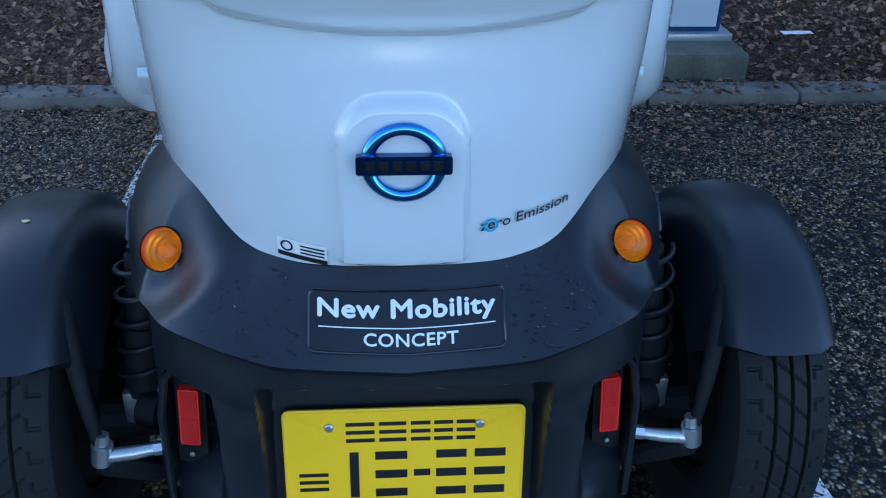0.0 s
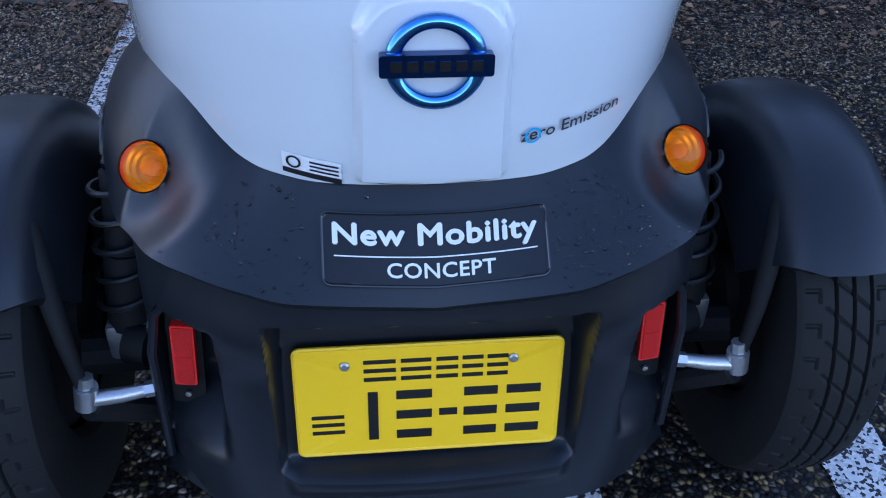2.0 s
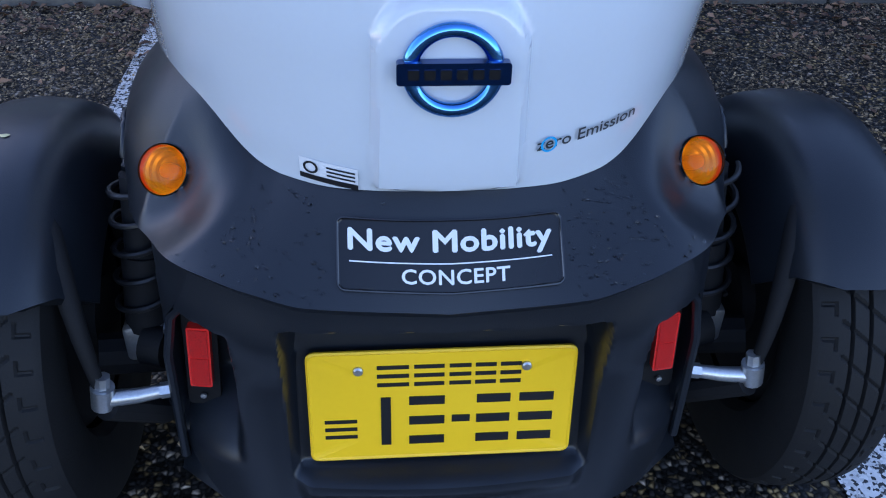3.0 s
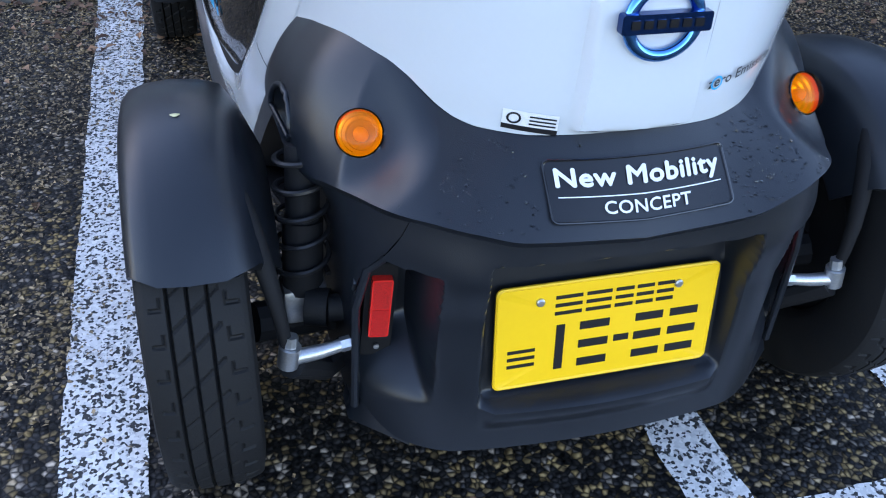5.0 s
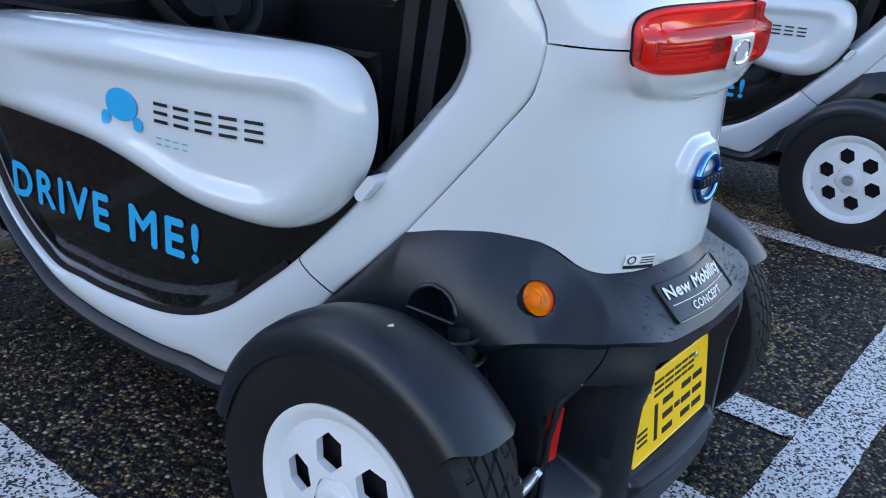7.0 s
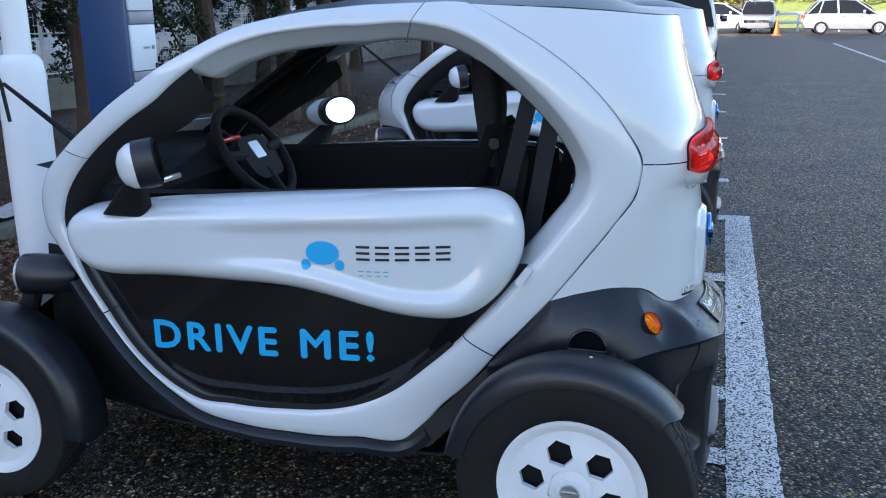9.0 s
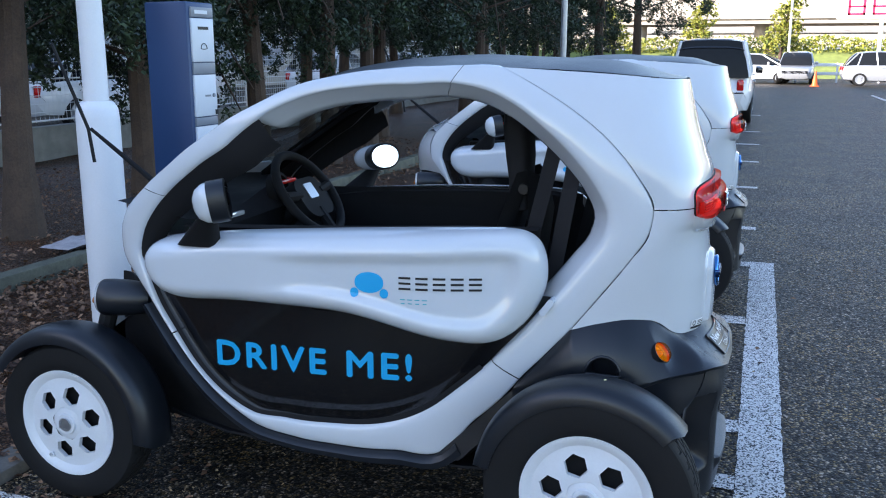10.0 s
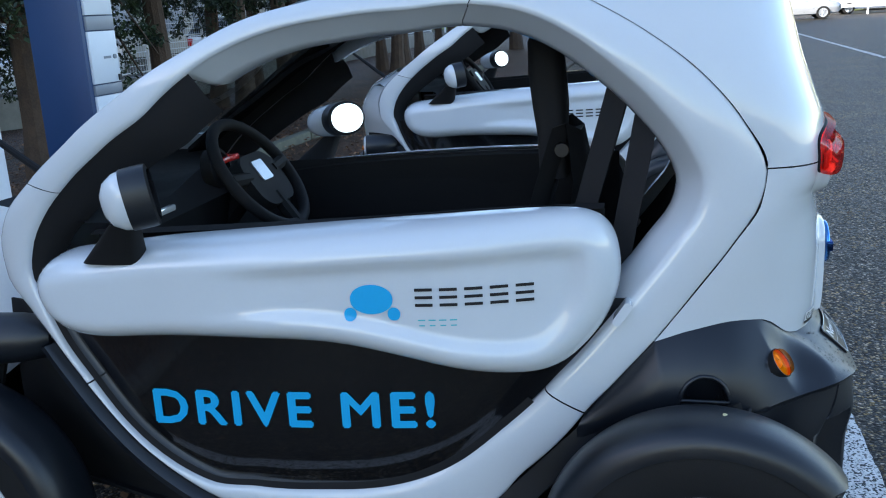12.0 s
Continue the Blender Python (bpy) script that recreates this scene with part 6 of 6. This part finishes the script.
# trees: trunk, limbs and a crown of many drooping leaf sprays
def tree(name, seed, height, spread, low, leaves, material, size, label):
    r = random.Random(seed)
    t = thing(name, label, "tree", None, "trees in the bed")
    bm = bmesh.new()
    lean = Vector((r.uniform(-0.25, 0.25), r.uniform(-0.2, 0.2), 0))
    spine = [Vector((0, 0, -0.05)) + lean * f * f * 2 + Vector((0.05 * math.sin(5 * f + seed), 0.05 * math.cos(4 * f), height * 0.92 * f)) for f in (i / 9 for i in range(10))]
    tube(bm, spine, lambda f: 0.13 * (1 - 0.85 * f) + 0.05 * math.exp(-f * 30), 10)
    limbs = []
    for i in range(34):
        f = r.uniform(low / height, 0.95)
        base = spine[min(9, int(f * 9))].lerp(spine[min(9, int(f * 9) + 1)], f * 9 - int(f * 9))
        a = i * 2.4 + r.uniform(-0.4, 0.4)
        ln = spread * (1.05 - 0.75 * (f - low / height) / (1 - low / height)) * r.uniform(0.65, 1.1)
        mid = base + Vector((math.cos(a) * ln * 0.55, math.sin(a) * ln * 0.55, ln * 0.18))
        tip = base + Vector((math.cos(a) * ln, math.sin(a) * ln, ln * (r.uniform(-0.28, 0.12) if r.random() < 0.8 else r.uniform(-0.85, -0.4))))
        tube(bm, [base, mid, tip], lambda q: 0.035 * (1 - 0.8 * q) * (1.2 - f), 5)
        limbs.append((base, mid, tip))
    part("trunk", bm, BARK, t, "brown bark trunk and limbs")
    # drooping sprays along the limbs, with gaps between them
    spots, sprays = [], []
    for b, m, e in limbs:
        for _ in range(6):
            q = 0.25 + 0.75 * r.random()
            p = b.lerp(m, q * 2) if q < 0.5 else m.lerp(e, q * 2 - 1)
            c = p + Vector((r.gauss(0, 0.14), r.gauss(0, 0.14), r.gauss(0, 0.08)))
            sprays.append((c, Vector((r.gauss(0, 0.16), r.gauss(0, 0.16), -r.uniform(0.12, 0.55)))))
    for i in range(leaves):
        c, d = sprays[r.randrange(len(sprays))]
        q = r.random()
        w = 0.085 * (1 - 0.6 * q)
        spots.append(c + d * q + Vector((r.gauss(0, w), r.gauss(0, w), r.gauss(0, w * 0.6))))
    flakes("crown", spots, material, "dark green drooping foliage", size, 1.3, "stuff", t, 0.1)
    return t


protos = [tree("evergreen_tree", 11 + k, (5.4, 6.0, 5.0)[k], (1.7, 1.9, 1.5)[k], (1.75, 2.1, 1.5)[k], 40000, EVERGREEN, lambda r: r.uniform(0.025, 0.075), "dark evergreen tree with drooping branches in the bed") for k in range(3)]
places = [(0, 2.7, 4.95, 0), (1, 7.9, 4.9, 40), (2, 4.9, 5.6, 200)]
for k, x, y, a in places:
    protos[k].matrix_basis = pose(x, y, 0.05, 0, 0, a)
rt = random.Random(3)
for i, x in enumerate((6.3, 9.9, 11.6, 13.8, 15.7, 18.0, 20.4, 23.0, 25.5)):
    copy_thing(protos[1 if x > 9 else i % 3], pose(x, 5.1 + rt.uniform(-0.4, 1.3), 0.05, 0, 0, rt.uniform(0, 360)))
for i in (3.9, 4.8, 5.7, 6.5, 7.3, 9, 10):
    copy_thing(protos[int(i * 7) % 3], pose(-8 + 3.4 * i + rt.uniform(-0.6, 0.6), 7.4 + rt.uniform(-0.5, 0.5), 0.02, 0, 0, rt.uniform(0, 360)))

for x, y, a, size in ((25.5, 4.4, 80, 1.35), (30.5, 4.0, 200, 1.45)):
    copy_thing(protos[1], pose(x, y, 0.0, 0, 0, a) @ Matrix.Diagonal((size, size, size, 1)))["label"] = "tall dark evergreen tree spreading over the far bays"

# low wall with a mesh fence behind the bed
bm = bmesh.new()
box(bm, (-14, 8.6, -0.05), (32, 8.75, 0.48), 0.01)
tagged(part("wall_boundary", bm, CONCRETE, None, "low pale concrete boundary wall"), category="wall", kind="structure")
fence = thing("mesh_fence", "white wire mesh fence standing on the low wall", "fence")
for i in range(24):
    bm = bmesh.new()
    tube(bm, [(-14 + 2 * i, 8.67, 0.45), (-14 + 2 * i, 8.67, 1.85)], 0.028, 8)
    part("fence_post", bm, POSTWHITE, fence)
bm = bmesh.new()
for j in range(12):
    z = 0.55 + 0.11 * j
    tube(bm, [(-14, 8.67, z), (32, 8.67, z)], 0.012 if j in (0, 5, 11) else 0.0045, 4)
for i in range(560):
    x = -14 + 0.082 * i
    tube(bm, [(x, 8.67, 0.53), (x, 8.67, 1.78)], 0.003, 3, False)
tagged(part("mesh", bm, POSTWHITE, fence, "thin white wires"), kind="stuff")


# ordinary parked vehicles
def vehicle(name, label, paint, length, width, height, belt, roof0, roof1, at, van=False):
    """A car along +x from its tail at 0; the roof runs from roof0 to roof1 of its length."""
    v = thing(name, label, "car", None, "parked cars")
    body, side = bmesh.new(), width / 2
    bonnet = belt - 0.06
    low = curve((0, 0.03, 0.5, 0.97, 1.0), (0.42, 0.25, 0.2, 0.25, 0.4))
    line = curve((0, 0.02, 0.10, roof1, min(0.97, roof1 + 0.17), 0.985, 1.0), (0.70, belt, belt + 0.01, belt, bonnet - (0.0 if not van else 0.1), 0.72, 0.55))
    plan = curve((0, 0.04, 0.2, 0.8, 0.95, 1.0), (0.80, 0.93, 1.0, 1.0, 0.90, 0.70))
    rows = []
    for i in range(41):
        f = i / 40
        w, z0, z1 = side * plan(f), low(f), line(f)
        ring = [(-0.55, z0), (-0.93, z0 + 0.05), (-1.0, z0 + 0.25), (-1.0, (z0 + z1) / 2 + 0.08), (-0.95, z1 - 0.04), (-0.86, z1)]
        row = [(f * length, w * u, z) for u, z in ring]
        row += [(f * length, w * u * -1, z) for u, z in ring[::-1]]
        rows.append(row)
    vs = sheet(body, rows, close_u=True)
    body.faces.new(vs[0][::-1]), body.faces.new(vs[-1])
    shell = part("body", body, paint, v, "", 35)
    # glasshouse under a curved roof
    g0, g1 = (0.004, min(0.93, roof1 + 0.12)) if van else (0.02, min(0.86, roof1 + 0.15))
    r0 = roof0 + (0.0 if van else 0.06)
    rise = curve((g0, (g0 + r0) / 2, r0, (r0 + roof1) / 2, roof1 - 0.08, (roof1 + g1) / 2, g1), (belt - 0.02, belt + (height - belt) * 0.62, height - 0.06, height, height - 0.04, belt + (height - belt) * 0.52, belt - 0.03))
    lean = lambda z: side * (0.90 - 0.20 * max(0.0, z - belt) / (height - belt))
    bm, rows = bmesh.new(), []
    for i in range(33):
        f = g0 + (g1 - g0) * i / 32
        top = rise(f)
        ring = [(-lean(belt - 0.03), belt - 0.04), (-lean((belt + top) / 2), (belt + top) / 2), (-lean(top - 0.05), top - 0.05), (-lean(top) * 0.8, top - 0.01)]
        rows.append([(f * length, u, max(z, belt - 0.04)) for u, z in ring] + [(f * length, -u, max(z, belt - 0.04)) for u, z in ring[::-1]])
    vs = sheet(bm, rows)
    bm.faces.new(vs[0]), bm.faces.new(vs[-1][::-1])
    part("glasshouse", bm, CARGLASS, v, "dark tinted windows", 30)
    bm, rows = bmesh.new(), []
    for i in range(17):
        f = r0 - 0.01 + (roof1 - 0.06 - r0 + 0.01) * i / 16
        w = lean(rise(f)) + 0.012
        rows.append([(f * length, w * u, rise(f) - 0.055 * abs(u) ** 4 + 0.008) for u in (-1, -0.93, -0.8, -0.5, 0, 0.5, 0.8, 0.93, 1)])
    sheet(bm, rows)
    thicken(bm, 0.02)
    part("roof", bm, GLOSSBLACK if van else paint, v, "", 40)
    for foot, head in ((g0 + 0.015, r0 + 0.0), ((r0 + roof1) / 2 - 0.02, (r0 + roof1) / 2 - 0.04), (g1 - 0.01, roof1 - 0.07), (g0 + 0.14, r0 + 0.04)):
        for s in (-1, 1):
            bm = bmesh.new()
            line_up = [foot + (head - foot) * q / 6 for q in range(7)]
            zs = [belt - 0.02 + (rise(head) - 0.04 - belt + 0.02) * q / 6 for q in range(7)]
            tube(bm, [(f * length, s * (lean(z) + 0.004), min(z, rise(f) - 0.02)) for f, z in zip(line_up, zs)], 0.034, 6)
            part("window_pillar", bm, paint, v)
    for f in (0.19, 0.80):
        for s in (-1, 1):
            m = Matrix.Translation((f * length, s * (side - 0.09), 0.30)) @ Matrix.Rotation(radians(-90 * s), 4, "X")
            bm = bmesh.new()
            lathe(bm, ((0.19, 0.075), (0.20, 0.095), (0.28, 0.098), (0.30, 0.07), (0.30, -0.07), (0.28, -0.1), (0.0, -0.1)), m, 28)
            w = part("wheel", bm, RUBBER, v, "black tyre")
            bm = bmesh.new()
            lathe(bm, ((0.0, 0.085), (0.05, 0.088), (0.055, 0.06), (0.0, 0.06)), m, 16)
            lathe(bm, ((0.165, 0.075), (0.18, 0.09), (0.205, 0.092), (0.205, 0.06)), m, 28)
            for q in range(7):
                a = 2 * math.pi * q / 7
                tube(bm, [m @ Vector((0.04 * math.cos(a), 0.04 * math.sin(a), 0.08)), m @ Vector((0.175 * math.cos(a), 0.175 * math.sin(a), 0.083))], 0.02, 6)
            lathe(bm, ((0.0, 0.05), (0.19, 0.05)), m, 20)
            part("rim", bm, SILVER, w, "silver spoked rim")
    for s in (-1, 1):
        bm = bmesh.new()
        box(bm, (-0.02, s * side * 0.72 - 0.07, belt - 0.30), (0.10, s * side * 0.72 + 0.07, belt - 0.08), 0.03)
        part("tail_light", bm, REDLENS, v, "red tail light")
        bm = bmesh.new()
        box(bm, (length * 0.955 - 0.06, s * side * 0.66 - 0.11, 0.60), (length * 0.955 + 0.05, s * side * 0.66 + 0.11, 0.74), 0.04)
        part("headlight", bm, CLEARLENS, v, "clear headlight")
        bm = bmesh.new()
        box(bm, (length * (roof1 + 0.01) - 0.05, s * (side + 0.09) - 0.09, belt + 0.0), (length * (roof1 + 0.01) + 0.05, s * (side + 0.09) + 0.07, belt + 0.14), 0.03)
        part("wing_mirror", bm, paint if not van else GLOSSBLACK, v)
        for f in (0.42, 0.60):
            bm = bmesh.new()
            box(bm, (f * length - 0.08, s * side - 0.015, belt - 0.15), (f * length + 0.08, s * side + 0.025, belt - 0.11), 0.01)
            part("door_handle", bm, paint, v)
    bm = bmesh.new()
    box(bm, (-0.03, -0.17, 0.62 if van else 0.55), (0.03, 0.17, 0.78 if van else 0.7), 0.005)
    part("number_plate", bm, YELLOW if van else PANELWHITE, v, "blank plate")
    v.matrix_basis = at
    return v


vehicle("minivan", "white minivan with dark windows and a black roof, parked ahead", CARWHITE, 4.3, 1.70, 1.78, 1.0, 0.03, 0.74, pose(16.8, 0.66, 0), True)
silver_car = vehicle("hatchback", "silver five-door hatchback parked across the aisle end", SILVER, 4.0, 1.68, 1.58, 0.95, 0.10, 0.62, pose(44.0, -3.85, 0, 0, 0, -90))
near = copy_thing(silver_car, pose(48.2, -2.1, 0, 0, 0, 176))
near["label"] = "silver hatchback standing behind another one"
white_car = vehicle("white_car", "white car parked beyond the fence in sunlight", CARWHITE, 4.2, 1.70, 1.48, 0.92, 0.16, 0.66, pose(46.5, 2.0, 0, 0, 0, -100))
for x, y, a in ((5.0, 12.6, 0), (10.6, 12.9, 2), (16.5, 12.7, 180), (22.5, 13.0, 0), (0.2, 13.2, 180), (28.5, 12.5, 0)):
    copy_thing(white_car, pose(x, y, 0, 0, 0, a))
copy_thing(silver_car, pose(25.0, 0.7, 0))["label"] = "silver car parked in front of the minivan"
copy_thing(white_car, pose(50.5, -8.5, 0, 0, 0, -90))
copy_thing(white_car, pose(53.0, -13.0, 0, 0, 0, -95))

truck = thing("truck", "truck with a blue tarpaulin behind the fence", "truck")
bm = bmesh.new()
box(bm, (0, -1.0, 0.7), (4.6, 1.0, 1.35), 0.04)
part("tarpaulin", bm, TRUCKBLUE, truck, "blue tarpaulin side")
bm = bmesh.new()
box(bm, (0.02, -0.98, 1.36), (4.58, 0.98, 2.1), 0.10)
box(bm, (4.7, -0.95, 0.5), (6.2, 0.95, 2.2), 0.15)
part("cargo_body", bm, CARWHITE, truck, "white body and cab")
for x in (0.9, 5.3):
    for s in (-1, 1):
        bm = bmesh.new()
        lathe(bm, ((0.0, 0.1), (0.36, 0.1), (0.38, 0.0), (0.36, -0.12), (0.0, -0.12)), Matrix.Translation((x, s * 0.85, 0.38)) @ Matrix.Rotation(radians(-90 * s), 4, "X"), 24)
        part("wheel", bm, RUBBER, truck)
truck.matrix_basis = pose(3.6, 16.8, 0, 0, 0, 190)


# far end of the car park: cone, rail, bank, hedge, trees, building
cone = thing("traffic_cone", "orange plastic traffic cone on the asphalt", "cone", pose(42.0, -2.65, 0))
bm = bmesh.new()
lathe(bm, ((0.14, 0.03), (0.03, 0.70), (0.0, 0.71)), Matrix.Identity(4), 20)
part("cone_body", bm, ORANGE, cone)
bm = bmesh.new()
box(bm, (-0.19, -0.19, 0.0), (0.19, 0.19, 0.035), 0.01)
part("cone_foot", bm, ORANGE, cone)
rail = thing("guard_rail", "white guard rail at the end of the car park", "rail")
for i in range(22):
    bm = bmesh.new()
    tube(bm, [(48.5, 12 - 2 * i, 0), (48.5, 12 - 2 * i, 1.0)], 0.05, 8)
    part("rail_post", bm, POSTWHITE, rail)
for z in (0.45, 0.90):
    bm = bmesh.new()
    box(bm, (48.44, -30, z - 0.08), (48.5, 12, z + 0.08), 0.01)
    part("rail_beam", bm, POSTWHITE, rail)
bm, rows = bmesh.new(), []
for i in range(12):
    x = 56 + 1.5 * i
    rows.append([(x, y, 0.0 + 1.7 * sstep(56, 64, x) + 0.25 * noise.noise((x * 0.3, y * 0.3, 0))) for y in (30 - 2 * k for k in range(60))])
sheet(bm, rows)
tagged(part("grass_bank", bm, mat("sunlit_grass", (0.20, 0.24, 0.06), 0.9, var=0.3, scale=2, fine=30), None, "yellow-green grass bank beyond the car park"), category="bank", kind="structure")
rh = random.Random(9)
spots = []
for i in range(16000):
    y = rh.uniform(-60, 26)
    x = 63 + rh.gauss(0, 0.7)
    top = 1.0 + 0.35 * noise.noise((y * 0.35, 0, 0))
    spots.append((x, y, 1.5 + top * rh.random()))
flakes("hedge", spots, HEDGE, "clipped yellow-green hedge on the bank", lambda r: r.uniform(0.15, 0.35), 1.2)["category"] = "hedge"
far = tree("bank_tree", 31, 5.0, 1.6, 1.4, 2600, HEDGE, lambda r: r.uniform(0.12, 0.26), "small sunlit tree with thin yellow-green leaves")
far.matrix_basis = pose(50.5, -1.2, 0)
for x, y, a in ((59, 4.0, 50), (60, -16, 120), (58, 9, 200), (61, -24, 10), (55, 13, 90)):
    copy_thing(far, pose(x, y, 0.4, 0, 0, a))
for x, y in ((31, 6.5), (38, 15.0), (46, 17.0), (54, 22.0), (60, -34.0), (52, -28.0), (31, 11.0)):
    copy_thing(protos[int(x) % 3], pose(x, y, 0, 0, 0, x * 37))
pole2 = bmesh.new()
lathe(pole2, ((0.07, 0), (0.05, 8), (0.0, 8.01)), Matrix.Translation((49.5, -1.6, 0)), 14)
tagged(part("lamp_pole", pole2, POSTWHITE, None, "pale lamp pole at the end of the car park"), category="pole")

board = thing("signboard", "white signboard with red markings on two posts", "sign", pose(60, -6.0, -1.43, 0, 0, 0))
bm = bmesh.new()
box(bm, (-0.1, -5.0, 5.0), (0.1, 1.5, 6.6), 0.02)
part("board", bm, POSTWHITE, board)
for k in range(4):
    bm = bmesh.new()
    y = 0.9 - 1.4 * k
    for z in (5.25, 5.7, 6.2):
        box(bm, (-0.13, y - 1.0, z), (-0.105, y, z + 0.12))
    box(bm, (-0.13, y - 1.0, 5.25), (-0.105, y - 0.86, 6.32))
    box(bm, (-0.13, y - 0.14, 5.25), (-0.105, y, 6.32))
    part("red_bars", bm, SIGNRED, board)
for y in (-1.1, -4.4):
    bm = bmesh.new()
    tube(bm, [(0.05, y, 1.43), (0.05, y, 5.0)], 0.12, 10)
    part("sign_post", bm, POSTWHITE, board)


def building(name, label, x0, x1, y0, y1, storeys, rise, win):
    b = thing(name, label, "building")
    bm = bmesh.new()
    box(bm, (x0, y0, -0.2), (x1, y1, storeys * rise))
    part("wall", bm, BUILDING, b)
    bm = bmesh.new()
    box(bm, (x0 - 0.5, y0 - 0.5, storeys * rise), (x1 + 0.5, y1 + 0.5, storeys * rise + 0.6))
    part("roof", bm, CONCRETE, b)
    shared = None
    for k in range(storeys):
        bm = bmesh.new()
        box(bm, (x0 - 0.35, y0, k * rise + rise - 0.35), (x0 - 0.002, y1, k * rise + rise - 0.05))
        part("ledge", bm, CONCRETE, b)
        for j in range(int((y1 - y0) / win)):
            if shared is None:
                bm = bmesh.new()
                box(bm, (x0 - 0.05, y0 + 0.5, 0.9), (x0 + 0.05, y0 + win - 0.5, 2.3), 0.02)
                shared = part("window", bm, PANELGREY, b)
            else:
                w = shared.copy()
                scene.collection.objects.link(w)
                w.location = (0, j * win, k * rise)
    return b


building("office_building", "long pale beige building beyond the bank in sunlight", 112, 130, -75, 30, 3, 4.2, 6.0)
# unseen block, added towards the sun so that the near bays lie in shade
blk = building("sun_block", "long pale block added out of view to keep the sun off the near bays", 0, 12, -8, 84, 5, 3.3, 4.0)
blk.matrix_basis = pose(0, 24, 0, 0, 0, 90)
low_blk = building("low_building", "low pale building behind the fence and its parked cars", 0, 9, 0, 50, 2, 3.1, 4.0)
low_blk.matrix_basis = pose(60, 21, 0, 0, 0, 90)
viaduct = thing("elevated_road", "pale concrete elevated road on piers beyond the bank", "bridge")
bm = bmesh.new()
box(bm, (92, -90, 4.3), (101, 40, 5.0), 0.05)
part("deck", bm, BUILDING, viaduct)
bm = bmesh.new()
box(bm, (91.7, -90, 4.75), (92.0, 40, 6.6), 0.04)
part("parapet", bm, BUILDING, viaduct, "pale solid parapet")
for y in range(-84, 40, 12):
    bm = bmesh.new()
    tube(bm, [(95, y, -0.1), (95, y, 4.32)], 0.7, 14)
    part("pier", bm, BUILDING, viaduct)
